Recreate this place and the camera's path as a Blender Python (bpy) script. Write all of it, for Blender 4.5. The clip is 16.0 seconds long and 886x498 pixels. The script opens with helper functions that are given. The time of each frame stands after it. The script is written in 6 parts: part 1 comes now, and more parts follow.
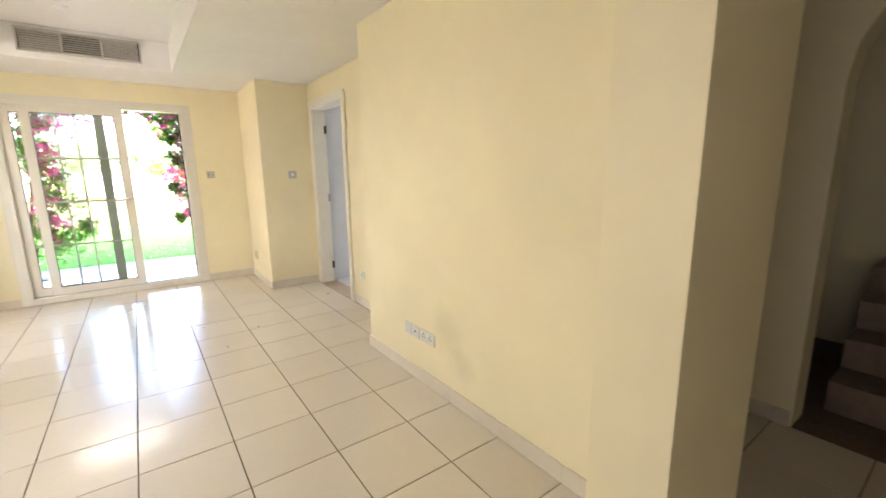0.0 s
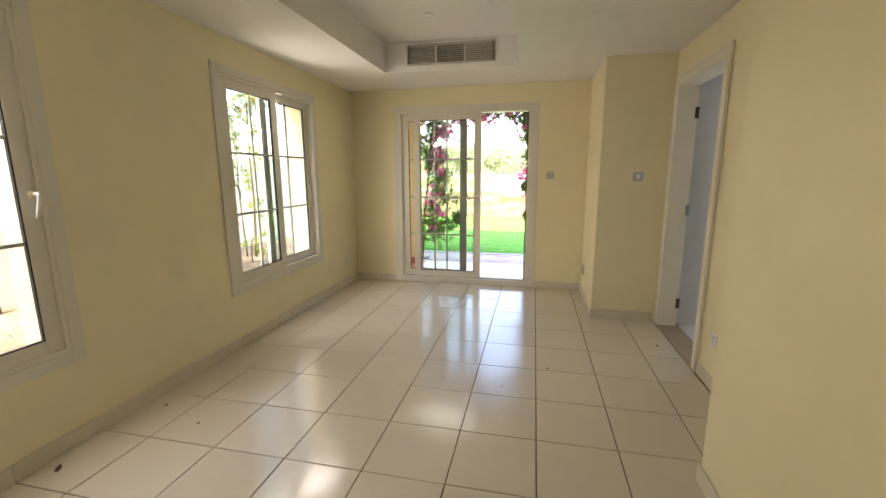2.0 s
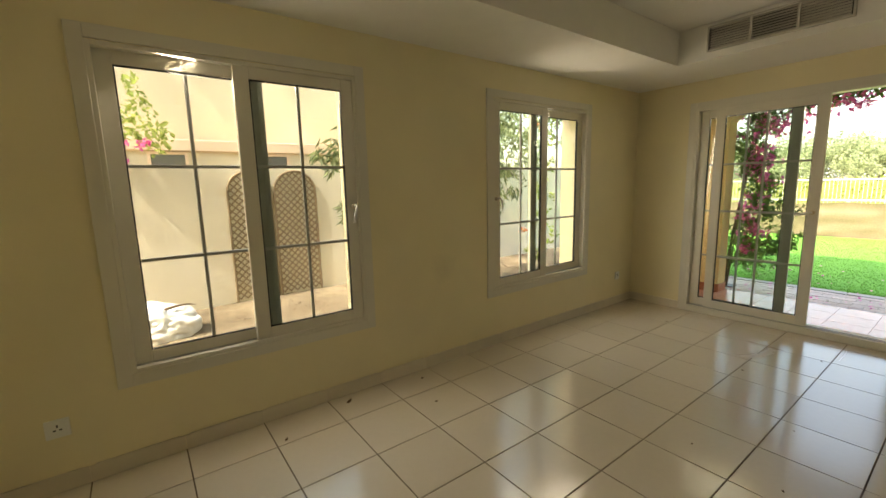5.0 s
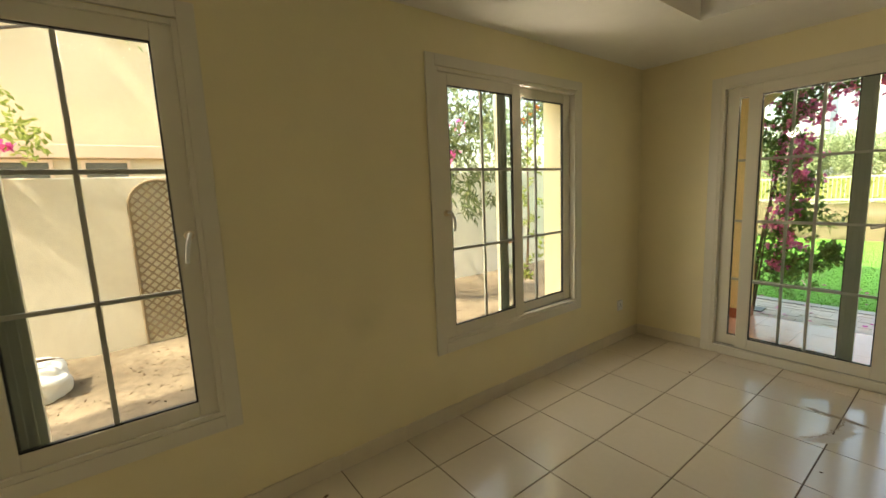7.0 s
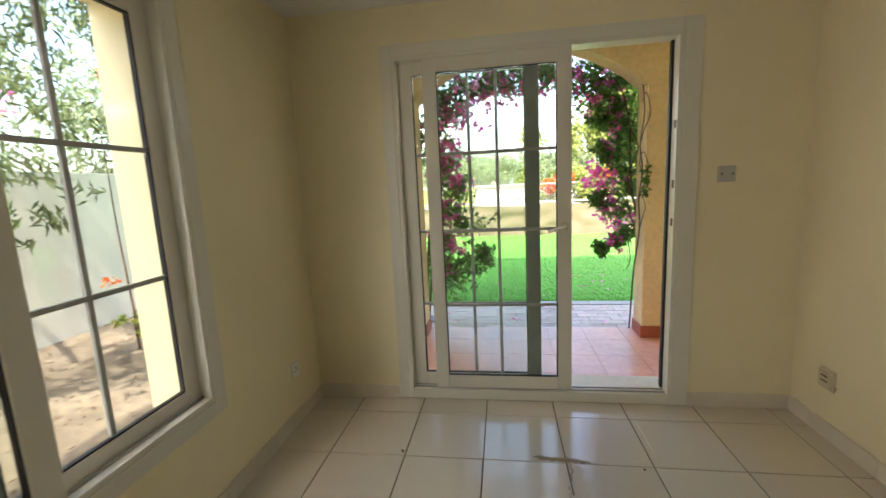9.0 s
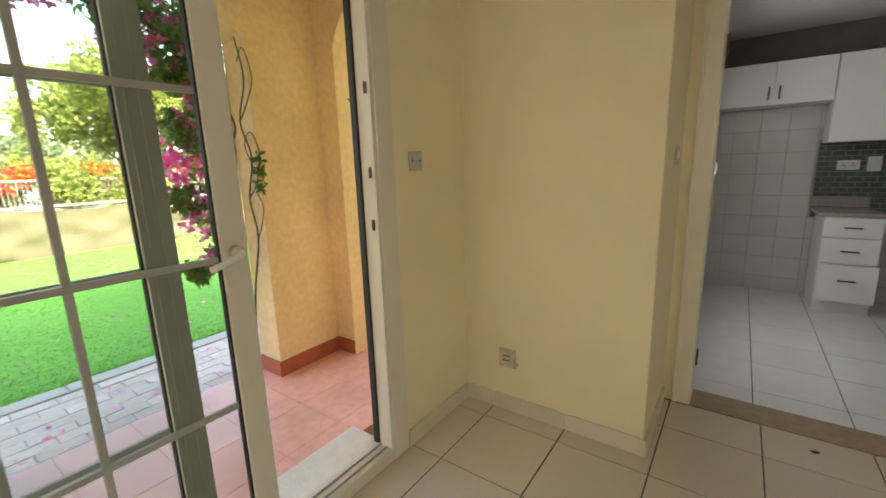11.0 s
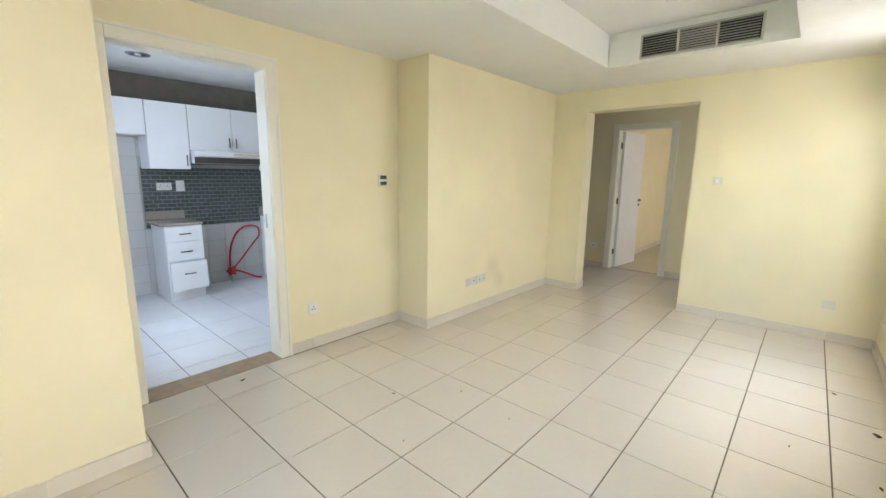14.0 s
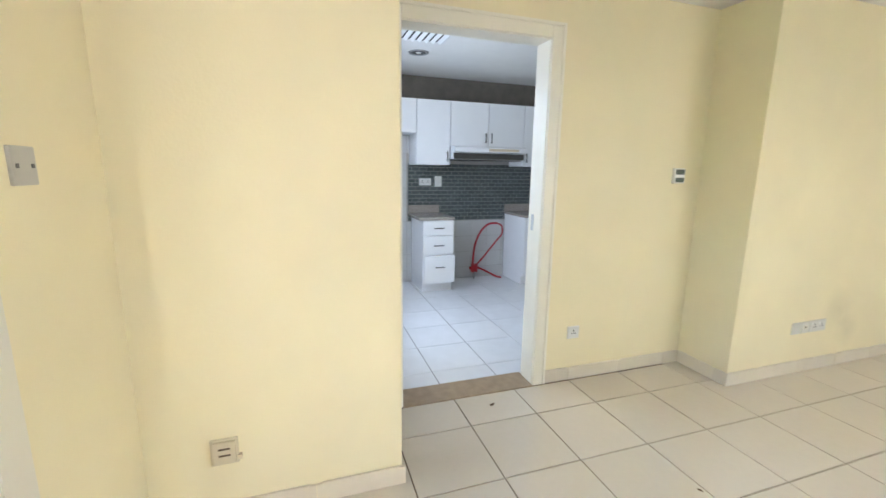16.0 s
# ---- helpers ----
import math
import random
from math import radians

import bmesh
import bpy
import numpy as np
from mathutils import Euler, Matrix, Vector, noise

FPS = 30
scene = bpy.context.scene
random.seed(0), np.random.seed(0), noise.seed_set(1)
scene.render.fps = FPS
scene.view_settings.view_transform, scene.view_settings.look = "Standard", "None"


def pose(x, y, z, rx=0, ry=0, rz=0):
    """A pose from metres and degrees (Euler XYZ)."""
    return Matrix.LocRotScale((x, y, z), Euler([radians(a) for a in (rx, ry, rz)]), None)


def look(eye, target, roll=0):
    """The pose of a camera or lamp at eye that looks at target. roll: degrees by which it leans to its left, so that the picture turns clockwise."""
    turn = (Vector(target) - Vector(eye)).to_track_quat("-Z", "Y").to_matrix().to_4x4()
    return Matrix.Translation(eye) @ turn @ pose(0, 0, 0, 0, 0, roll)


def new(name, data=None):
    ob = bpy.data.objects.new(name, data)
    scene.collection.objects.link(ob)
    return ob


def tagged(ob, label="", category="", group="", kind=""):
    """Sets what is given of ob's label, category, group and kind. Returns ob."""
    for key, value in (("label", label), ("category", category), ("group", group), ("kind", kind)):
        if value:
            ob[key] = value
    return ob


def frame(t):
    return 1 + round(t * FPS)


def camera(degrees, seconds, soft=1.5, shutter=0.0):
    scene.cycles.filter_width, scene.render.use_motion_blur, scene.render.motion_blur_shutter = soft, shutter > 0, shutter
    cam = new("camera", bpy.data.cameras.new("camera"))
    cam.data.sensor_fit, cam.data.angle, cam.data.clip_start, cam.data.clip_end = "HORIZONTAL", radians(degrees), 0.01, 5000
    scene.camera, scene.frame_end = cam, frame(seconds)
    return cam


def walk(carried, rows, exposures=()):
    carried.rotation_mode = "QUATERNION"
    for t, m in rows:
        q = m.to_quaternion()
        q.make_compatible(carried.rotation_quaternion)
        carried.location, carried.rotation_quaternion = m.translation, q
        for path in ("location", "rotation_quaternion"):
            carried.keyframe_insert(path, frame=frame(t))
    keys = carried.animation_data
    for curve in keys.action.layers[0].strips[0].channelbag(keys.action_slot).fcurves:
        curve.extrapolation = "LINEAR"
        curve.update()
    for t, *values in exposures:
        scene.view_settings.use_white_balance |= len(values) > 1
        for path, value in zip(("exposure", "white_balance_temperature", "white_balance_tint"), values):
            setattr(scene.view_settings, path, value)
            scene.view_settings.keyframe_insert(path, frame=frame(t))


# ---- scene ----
cam = camera(94.3, 16.0, shutter=0.15)
PATH = [
    (0, (0.021, 0.015, 1.359), (1.184, 1.599, 0.984), -0.7),
    (0.5, (0.235, 0.265, 1.369), (0.909, 2.111, 1.0), -1.3),
    (1, (0.303, 0.556, 1.347), (0.544, 2.509, 0.991), -0.9),
    (1.5, (0.423, 0.803, 1.379), (0.271, 2.765, 1.023), -0.5),
    (2, (0.611, 1.013, 1.365), (0.188, 2.934, 1.004), -0.2),
    (2.5, (0.752, 1.275, 1.341), (0.06, 3.122, 1.013), 0.4),
    (3, (0.826, 1.437, 1.364), (-0.211, 3.117, 1.043), 0.6),
    (3.5, (0.93, 1.428, 1.367), (-0.401, 2.885, 1.044), 0.8),
    (4, (0.986, 1.283, 1.39), (-0.523, 2.553, 1.054), 0.8),
    (4.2, (0.999, 1.229, 1.396), (-0.546, 2.452, 1.053), 0.5),
    (6.5, (0.408, 1.946, 1.4), (-1.185, 3.121, 1.116), -2.6),
    (7, (0.265, 2.285, 1.41), (-1.317, 3.475, 1.126), -2.5),
    (7.5, (0.019, 2.576, 1.369), (-1.456, 3.9, 1.106), -2.4),
    (8, (-0.183, 2.888, 1.356), (-1.338, 4.5, 1.095), -2.3),
    (8.5, (-0.284, 3.236, 1.367), (-1.059, 5.058, 1.082), -2.7),
    (8.7, (-0.334, 3.353, 1.357), (-0.922, 5.242, 1.063), -2.7),
    (10.8, (-0.671, 4.679, 1.33), (0.78, 5.997, 0.934), -2.0),
    (11, (-0.658, 4.788, 1.32), (0.931, 5.934, 0.921), -1.8),
    (11.5, (-0.559, 5.039, 1.344), (1.297, 5.66, 0.931), -1.4),
    (12, (-0.537, 5.202, 1.344), (1.423, 5.132, 0.95), -1.1),
    (12.5, (-0.632, 5.294, 1.363), (1.229, 4.676, 0.968), -0.4),
    (13, (-0.844, 5.342, 1.349), (0.863, 4.376, 0.957), 0.3),
    (13.5, (-0.995, 5.403, 1.374), (0.5, 4.127, 1.005), 0.7),
    (14, (-1.094, 5.433, 1.387), (0.214, 3.962, 1.032), 0.8),
    (14.5, (-1.084, 5.419, 1.388), (0.219, 3.941, 1.046), 0.9),
    (15, (-0.951, 5.381, 1.383), (0.55, 4.105, 1.037), 0.9),
    (15.5, (-0.705, 5.365, 1.335), (1.009, 4.401, 0.972), 0.5),
    (16, (-0.371, 5.38, 1.344), (1.493, 4.759, 0.971), 0.8),
]
EXPOSURES = [(0.0, 4.4, 6250, 22), (0.5, 4.1, 6300, 21), (1.0, 3.45, 6500, 19), (2.0, 3.3, 6800, 19), (3.0, 3.0, 6500, 18), (4.0, 2.5, 7600, 14), (6.5, 2.5, 8200, 10), (8.0, 2.65, 7900, 11), (8.5, 2.6, 6500, 13), (11.0, 2.95, 7150, 17), (12.0, 3.6, 6250, 12), (12.5, 4.0, 6000, 12), (13.0, 4.3, 5650, 15), (16.0, 4.4, 5650, 16)]
walk(cam, [(t, look(eye, target, roll)) for t, eye, target, roll in PATH], EXPOSURES)

# ---- exposure, sky and sun ----
world = bpy.data.worlds.new("sky")
world.use_nodes = True
scene.world = world
wn = world.node_tree.nodes
sky = wn.new("ShaderNodeTexSky")
sky.sky_type = "NISHITA"
sky.sun_disc = False
SUN_EL, SUN_AZ = radians(54), radians(188)
sky.sun_elevation, sky.sun_rotation = SUN_EL, SUN_AZ
sky.dust_density, sky.air_density = 3.0, 1.2
wn["Background"].inputs["Strength"].default_value = 0.145
world.node_tree.links.new(sky.outputs[0], wn["Background"].inputs["Color"])
sun = new("sun", bpy.data.lights.new("sun", "SUN"))
sun.data.energy, sun.data.angle, sun.data.color = 2.0, radians(0.6), (1.0, 0.94, 0.84)
to_sun = Vector((math.sin(SUN_AZ) * math.cos(SUN_EL) * -1, math.cos(SUN_AZ) * math.cos(SUN_EL), math.sin(SUN_EL)))
sun.matrix_world = look(to_sun * 30, (0, 0, 0))


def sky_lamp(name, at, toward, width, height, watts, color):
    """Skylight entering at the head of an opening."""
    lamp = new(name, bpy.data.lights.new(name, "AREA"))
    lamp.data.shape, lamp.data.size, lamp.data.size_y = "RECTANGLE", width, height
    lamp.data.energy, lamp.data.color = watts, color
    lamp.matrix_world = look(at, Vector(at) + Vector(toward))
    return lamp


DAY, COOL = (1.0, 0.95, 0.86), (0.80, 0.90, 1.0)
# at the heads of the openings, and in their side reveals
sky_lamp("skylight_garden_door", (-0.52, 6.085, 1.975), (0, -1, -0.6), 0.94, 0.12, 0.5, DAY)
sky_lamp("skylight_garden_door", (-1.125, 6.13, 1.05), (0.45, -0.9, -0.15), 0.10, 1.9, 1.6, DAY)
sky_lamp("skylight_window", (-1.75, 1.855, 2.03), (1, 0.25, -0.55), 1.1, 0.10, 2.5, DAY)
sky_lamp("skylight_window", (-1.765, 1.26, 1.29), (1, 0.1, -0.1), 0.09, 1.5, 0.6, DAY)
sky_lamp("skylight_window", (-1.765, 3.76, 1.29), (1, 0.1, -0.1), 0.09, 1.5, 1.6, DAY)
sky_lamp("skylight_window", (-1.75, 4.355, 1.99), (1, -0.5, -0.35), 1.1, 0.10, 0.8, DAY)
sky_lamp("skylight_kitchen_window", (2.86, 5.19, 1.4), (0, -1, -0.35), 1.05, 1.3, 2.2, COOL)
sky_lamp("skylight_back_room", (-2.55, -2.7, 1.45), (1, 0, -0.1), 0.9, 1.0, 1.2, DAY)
# unseen fill lamp, added to brighten the hall from its west end
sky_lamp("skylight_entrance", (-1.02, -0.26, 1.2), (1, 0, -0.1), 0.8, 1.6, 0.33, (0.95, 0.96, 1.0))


# ---- materials ----
def material(name, color, rough=0.5, metal=0.0, grain=0.06, scale=8.0, stain=0.06, stain_scale=0.9, bump=0.15, bump_scale=60.0, coat=0.0, per_object=0.0, spec=0.5, second=None, per_island=0.0):
    """Principled surface with grain, stains and relief in object-sized units."""
    m = bpy.data.materials.new(name)
    m.use_nodes = True
    nt = m.node_tree
    n, l = nt.nodes, nt.links
    b = n["Principled BSDF"]
    b.inputs["Roughness"].default_value = rough
    b.inputs["Metallic"].default_value = metal
    b.inputs["Specular IOR Level"].default_value = spec
    b.inputs["Coat Weight"].default_value = coat
    b.inputs["Coat Roughness"].default_value = 0.08
    geo = n.new("ShaderNodeNewGeometry")
    fine = n.new("ShaderNodeTexNoise")
    fine.inputs["Scale"].default_value, fine.inputs["Detail"].default_value = scale, 6
    wide = n.new("ShaderNodeTexNoise")
    wide.inputs["Scale"].default_value, wide.inputs["Detail"].default_value = stain_scale, 4
    for t in (fine, wide):
        l.new(geo.outputs["Position"], t.inputs["Vector"])
    value = None
    for src, amount in ((fine.outputs["Fac"], grain), (wide.outputs["Fac"], stain)):
        r = n.new("ShaderNodeMapRange")
        r.inputs["From Min"].default_value, r.inputs["From Max"].default_value = 0.3, 0.7
        r.inputs["To Min"].default_value, r.inputs["To Max"].default_value = 1 - amount, 1 + amount
        l.new(src, r.inputs["Value"])
        if value is None:
            value = r.outputs[0]
        else:
            x = n.new("ShaderNodeMath")
            x.operation = "MULTIPLY"
            l.new(value, x.inputs[0]), l.new(r.outputs[0], x.inputs[1])
            value = x.outputs[0]
    for amount, node, out in ((per_object, "ShaderNodeObjectInfo", "Random"), (per_island, "ShaderNodeNewGeometry", "Random Per Island")):
        if amount:
            info = n.new(node)
            r = n.new("ShaderNodeMapRange")
            r.inputs["To Min"].default_value, r.inputs["To Max"].default_value = 1 - amount, 1 + amount
            l.new(info.outputs[out], r.inputs["Value"])
            x = n.new("ShaderNodeMath")
            x.operation = "MULTIPLY"
            l.new(value, x.inputs[0]), l.new(r.outputs[0], x.inputs[1])
            value = x.outputs[0]
    base = n.new("ShaderNodeRGB")
    base.outputs[0].default_value = (*color, 1)
    out = base.outputs[0]
    if second:
        mix = n.new("ShaderNodeMix")
        mix.data_type = "RGBA"
        mix.inputs["A"].default_value, mix.inputs["B"].default_value = (*color, 1), (*second, 1)
        if per_island:
            info = n.new("ShaderNodeNewGeometry")
            l.new(info.outputs["Random Per Island"], mix.inputs["Factor"])
        else:
            ramp = n.new("ShaderNodeMapRange")
            ramp.inputs["From Min"].default_value, ramp.inputs["From Max"].default_value = 0.4, 0.65
            l.new(wide.outputs["Fac"], ramp.inputs["Value"])
            l.new(ramp.outputs[0], mix.inputs["Factor"])
        out = mix.outputs["Result"]
    scaled = n.new("ShaderNodeVectorMath")
    scaled.operation = "SCALE"
    l.new(out, scaled.inputs[0]), l.new(value, scaled.inputs["Scale"])
    l.new(scaled.outputs[0], b.inputs["Base Color"])
    if bump:
        rel = n.new("ShaderNodeTexNoise")
        rel.inputs["Scale"].default_value, rel.inputs["Detail"].default_value = bump_scale, 3
        l.new(geo.outputs["Position"], rel.inputs["Vector"])
        bp = n.new("ShaderNodeBump")
        bp.inputs["Strength"].default_value, bp.inputs["Distance"].default_value = bump, 0.01
        l.new(rel.outputs["Fac"], bp.inputs["Height"])
        l.new(bp.outputs[0], b.inputs["Normal"])
    rv = n.new("ShaderNodeMapRange")
    rv.inputs["To Min"].default_value, rv.inputs["To Max"].default_value = max(rough - 0.06, 0.02), min(rough + 0.06, 1)
    l.new(wide.outputs["Fac"], rv.inputs["Value"])
    l.new(rv.outputs[0], b.inputs["Roughness"])
    return m


def leaf_material(name, color, second):
    m = material(name, color, 0.5, grain=0.1, scale=20, stain=0.15, bump=0, per_island=0.3, second=second, spec=0.3)
    b = m.node_tree.nodes["Principled BSDF"]
    mix = m.node_tree.nodes.new("ShaderNodeMixShader")
    tr = m.node_tree.nodes.new("ShaderNodeBsdfTranslucent")
    src = b.inputs["Base Color"].links[0].from_socket
    m.node_tree.links.new(src, tr.inputs["Color"])
    mix.inputs[0].default_value = 0.45
    m.node_tree.links.new(b.outputs[0], mix.inputs[1])
    m.node_tree.links.new(tr.outputs[0], mix.inputs[2])
    m.node_tree.links.new(mix.outputs[0], m.node_tree.nodes["Material Output"].inputs["Surface"])
    return m


def glass_material():
    m = bpy.data.materials.new("window_glass")
    m.use_nodes = True
    n, l = m.node_tree.nodes, m.node_tree.links
    n.remove(n["Principled BSDF"])
    mix, tr, gl, fr, pw, ad = (n.new("ShaderNode" + k) for k in ("MixShader", "BsdfTransparent", "BsdfGlossy", "LayerWeight", "Math", "Math"))
    tr.inputs["Color"].default_value = (0.93, 0.96, 0.94, 1)
    gl.inputs["Roughness"].default_value = 0.01
    fr.inputs["Blend"].default_value = 0.5
    pw.operation, ad.operation = "POWER", "MULTIPLY_ADD"
    pw.inputs[1].default_value, ad.inputs[1].default_value, ad.inputs[2].default_value = 5.0, 0.9, 0.03
    l.new(fr.outputs["Facing"], pw.inputs[0]), l.new(pw.outputs[0], ad.inputs[0])
    l.new(ad.outputs[0], mix.inputs[0]), l.new(tr.outputs[0], mix.inputs[1]), l.new(gl.outputs[0], mix.inputs[2])
    l.new(mix.outputs[0], n["Material Output"].inputs["Surface"])
    return m


PAINT = material("cream_wall_paint", (0.80, 0.715, 0.475), 0.55, grain=0.025, scale=3, stain=0.05, stain_scale=0.7, bump=0.07, bump_scale=90)
CEIL = material("white_ceiling_paint", (0.80, 0.785, 0.74), 0.7, grain=0.015, stain=0.03, bump=0.06, bump_scale=70)


def smudge(m, places, amount):
    """Soft hand marks of uneven outline on a painted wall."""
    n, l = m.node_tree.nodes, m.node_tree.links
    b = n["Principled BSDF"]
    geo, nz = n.new("ShaderNodeNewGeometry"), n.new("ShaderNodeTexNoise")
    nz.inputs["Scale"].default_value, nz.inputs["Detail"].default_value = 5.0, 5
    l.new(geo.outputs["Position"], nz.inputs["Vector"])
    src = b.inputs["Base Color"].links[0].from_socket
    for place, radius in places:
        d = n.new("ShaderNodeVectorMath")
        d.operation = "DISTANCE"
        d.inputs[1].default_value = place
        l.new(geo.outputs["Position"], d.inputs[0])
        w = n.new("ShaderNodeMath")
        w.operation = "MULTIPLY_ADD"
        w.inputs[1].default_value = -radius * 1.6
        l.new(nz.outputs["Fac"], w.inputs[0]), l.new(d.outputs["Value"], w.inputs[2])
        r = n.new("ShaderNodeMapRange")
        r.inputs["From Min"].default_value, r.inputs["From Max"].default_value = -radius * 0.8, radius * 0.35
        r.inputs["To Min"].default_value, r.inputs["To Max"].default_value = 1 - amount, 1.0
        l.new(w.outputs[0], r.inputs["Value"])
        k = n.new("ShaderNodeVectorMath")
        k.operation = "SCALE"
        l.new(src, k.inputs[0]), l.new(r.outputs[0], k.inputs["Scale"])
        src = k.outputs[0]
    l.new(src, b.inputs["Base Color"])


smudge(PAINT, [((1.384, 1.84, 0.42), 0.16), ((1.384, 1.70, 0.26), 0.12), ((-1.64, 3.2, 0.75), 0.12)], 0.13)
TILE = material("cream_glazed_tile", (0.61, 0.545, 0.435), 0.17, grain=0.012, scale=30, stain=0.012, stain_scale=1.3, bump=0.006, bump_scale=5, per_object=0.03, spec=1.0)
TILE.node_tree.nodes["Principled BSDF"].inputs["IOR"].default_value = 1.62
GROUT = material("brown_grout", (0.115, 0.08, 0.05), 0.85, grain=0.2, scale=30, stain=0.25, stain_scale=2)
SKIRT = material("cream_skirting_tile", (0.66, 0.59, 0.47), 0.3, grain=0.03, stain=0.05, bump=0.03, per_object=0.04)
UPVC = material("white_plastic_frame", (0.69, 0.655, 0.56), 0.35, grain=0.015, stain=0.03, bump=0.02)
TRACK = material("grey_aluminium_track", (0.42, 0.42, 0.40), 0.4, metal=0.7, grain=0.1, stain=0.1, bump=0.03)
RUBBER = material("black_rubber_seal", (0.015, 0.015, 0.014), 0.6, grain=0.1)
WOODPAINT = material("white_gloss_woodwork", (0.80, 0.76, 0.64), 0.3, grain=0.02, stain=0.03, bump=0.04, bump_scale=30)
DOORPAINT = material("white_door_paint", (0.78, 0.78, 0.77), 0.35, grain=0.02, stain=0.04, bump=0.04)
BRASS = material("dark_bronze_metal", (0.10, 0.07, 0.045), 0.4, metal=0.8, grain=0.1, bump=0.03)
CREAMPLASTIC = material("aged_cream_plastic", (0.72, 0.68, 0.55), 0.4, grain=0.02, stain=0.04, bump=0.02)
OLDPLASTIC = material("yellowed_socket_plastic", (0.56, 0.49, 0.34), 0.4, grain=0.03, stain=0.08, stain_scale=8, bump=0.02)
GREYPLATE = material("dulled_grey_plate", (0.47, 0.45, 0.40), 0.4, grain=0.03, stain=0.05, bump=0.02)
PALEPLATE = material("dulled_pale_plate", (0.63, 0.62, 0.57), 0.4, grain=0.03, stain=0.05, bump=0.02)
WHITEPLASTIC = material("white_plastic", (0.78, 0.78, 0.75), 0.35, grain=0.015, stain=0.03, bump=0.02)
BEIGEPLASTIC = material("beige_handle_plastic", (0.62, 0.52, 0.36), 0.4, grain=0.03, bump=0.02)
BLACK = material("black_plastic", (0.02, 0.02, 0.02), 0.45, grain=0.1)
SCREEN = material("grey_display", (0.10, 0.12, 0.10), 0.15, grain=0.05)
GRILLE = material("grey_enamel_slat", (0.50, 0.48, 0.43), 0.4, grain=0.04, stain=0.1, bump=0.02)
DUCT = material("dark_duct_cavity", (0.03, 0.027, 0.022), 0.8, grain=0.1)
GLASS = glass_material()
MARBLE = material("brown_marble_threshold", (0.33, 0.25, 0.16), 0.3, grain=0.12, scale=20, stain=0.15, bump=0.02)
KTILE = material("white_wall_tile", (0.60, 0.60, 0.59), 0.2, grain=0.02, stain=0.04, bump=0.03, bump_scale=14, per_object=0.03)
KFLOOR = material("white_kitchen_floor_tile", (0.76, 0.765, 0.77), 0.2, grain=0.03, stain=0.05, bump=0.02, bump_scale=9, per_object=0.03)
# dark brown carries the shade above the kitchen cabinets
BAND = material("brown_wall_shade", (0.20, 0.175, 0.145), 0.9, grain=0.12, stain=0.12)
KGROUT = material("grey_wall_grout", (0.42, 0.40, 0.37), 0.85, grain=0.1)
KFGROUT = material("brown_kitchen_floor_grout", (0.13, 0.11, 0.09), 0.85, grain=0.15, scale=30)
MOSAIC = material("green_grey_brick_tile", (0.085, 0.10, 0.10), 0.25, grain=0.1, stain=0.08, bump=0.04, per_object=0.16)
MGROUT = material("pale_mosaic_grout", (0.25, 0.26, 0.25), 0.85, grain=0.1)
LAMINATE = material("white_laminate", (0.86, 0.86, 0.86), 0.3, grain=0.01, stain=0.02, bump=0.01)
GRANITE = material("speckled_grey_granite", (0.36, 0.32, 0.28), 0.2, grain=0.35, scale=120, stain=0.1, bump=0.01)
STEEL = material("brushed_steel", (0.45, 0.45, 0.45), 0.35, metal=0.9, grain=0.08, bump=0.02)
DARKSTEEL = material("dark_handle_metal", (0.12, 0.115, 0.11), 0.35, metal=0.8, grain=0.08, bump=0.02)
REDRUBBER = material("red_hose_rubber", (0.42, 0.02, 0.03), 0.45, grain=0.08, bump=0.03)
RENDER = material("ochre_exterior_render", (0.86, 0.64, 0.355), 0.85, grain=0.08, scale=25, stain=0.1, stain_scale=1.4, bump=0.22, bump_scale=70)
WALLPALE = material("pale_boundary_render", (0.70, 0.66, 0.565), 0.85, grain=0.06, scale=20, stain=0.12, stain_scale=0.8, bump=0.4, bump_scale=50)
TERRA = material("red_terrace_tile", (0.80, 0.42, 0.33), 0.22, grain=0.07, scale=18, stain=0.13, stain_scale=1.6, bump=0.08, per_object=0.05)
TERRASKIRT = material("red_skirting_tile", (0.42, 0.11, 0.055), 0.5, grain=0.08, stain=0.12, bump=0.06, per_object=0.05)
PAVER = material("grey_pink_paver", (0.66, 0.555, 0.49), 0.85, grain=0.15, scale=40, stain=0.15, bump=0.3, per_object=0.12)
KERB = material("pale_concrete_edging", (0.46, 0.44, 0.40), 0.85, grain=0.1, scale=40, stain=0.12, bump=0.3)
SAND = material("dry_sandy_soil", (0.145, 0.11, 0.072), 0.95, grain=0.22, scale=14, stain=0.25, stain_scale=0.9, bump=0.7, bump_scale=25, second=(0.22, 0.172, 0.118))
LAWN = material("green_turf_soil", (0.13, 0.37, 0.05), 0.9, grain=0.14, scale=60, stain=0.10, stain_scale=0.7, bump=0.3, bump_scale=180)
BLADE = leaf_material("grass_blade", (0.13, 0.38, 0.05), (0.17, 0.42, 0.065))
LEAF = leaf_material("dark_green_leaf", (0.10, 0.20, 0.045), (0.18, 0.30, 0.075))
LEAFPALE = leaf_material("yellow_green_leaf", (0.26, 0.35, 0.08), (0.40, 0.44, 0.13))
LEAFGREY = leaf_material("grey_green_leaf", (0.11, 0.15, 0.065), (0.19, 0.23, 0.11))
BRACT = leaf_material("magenta_bract", (0.92, 0.10, 0.46), (0.95, 0.30, 0.64))
ORANGE = leaf_material("orange_bract", (0.75, 0.12, 0.08), (0.80, 0.35, 0.05))
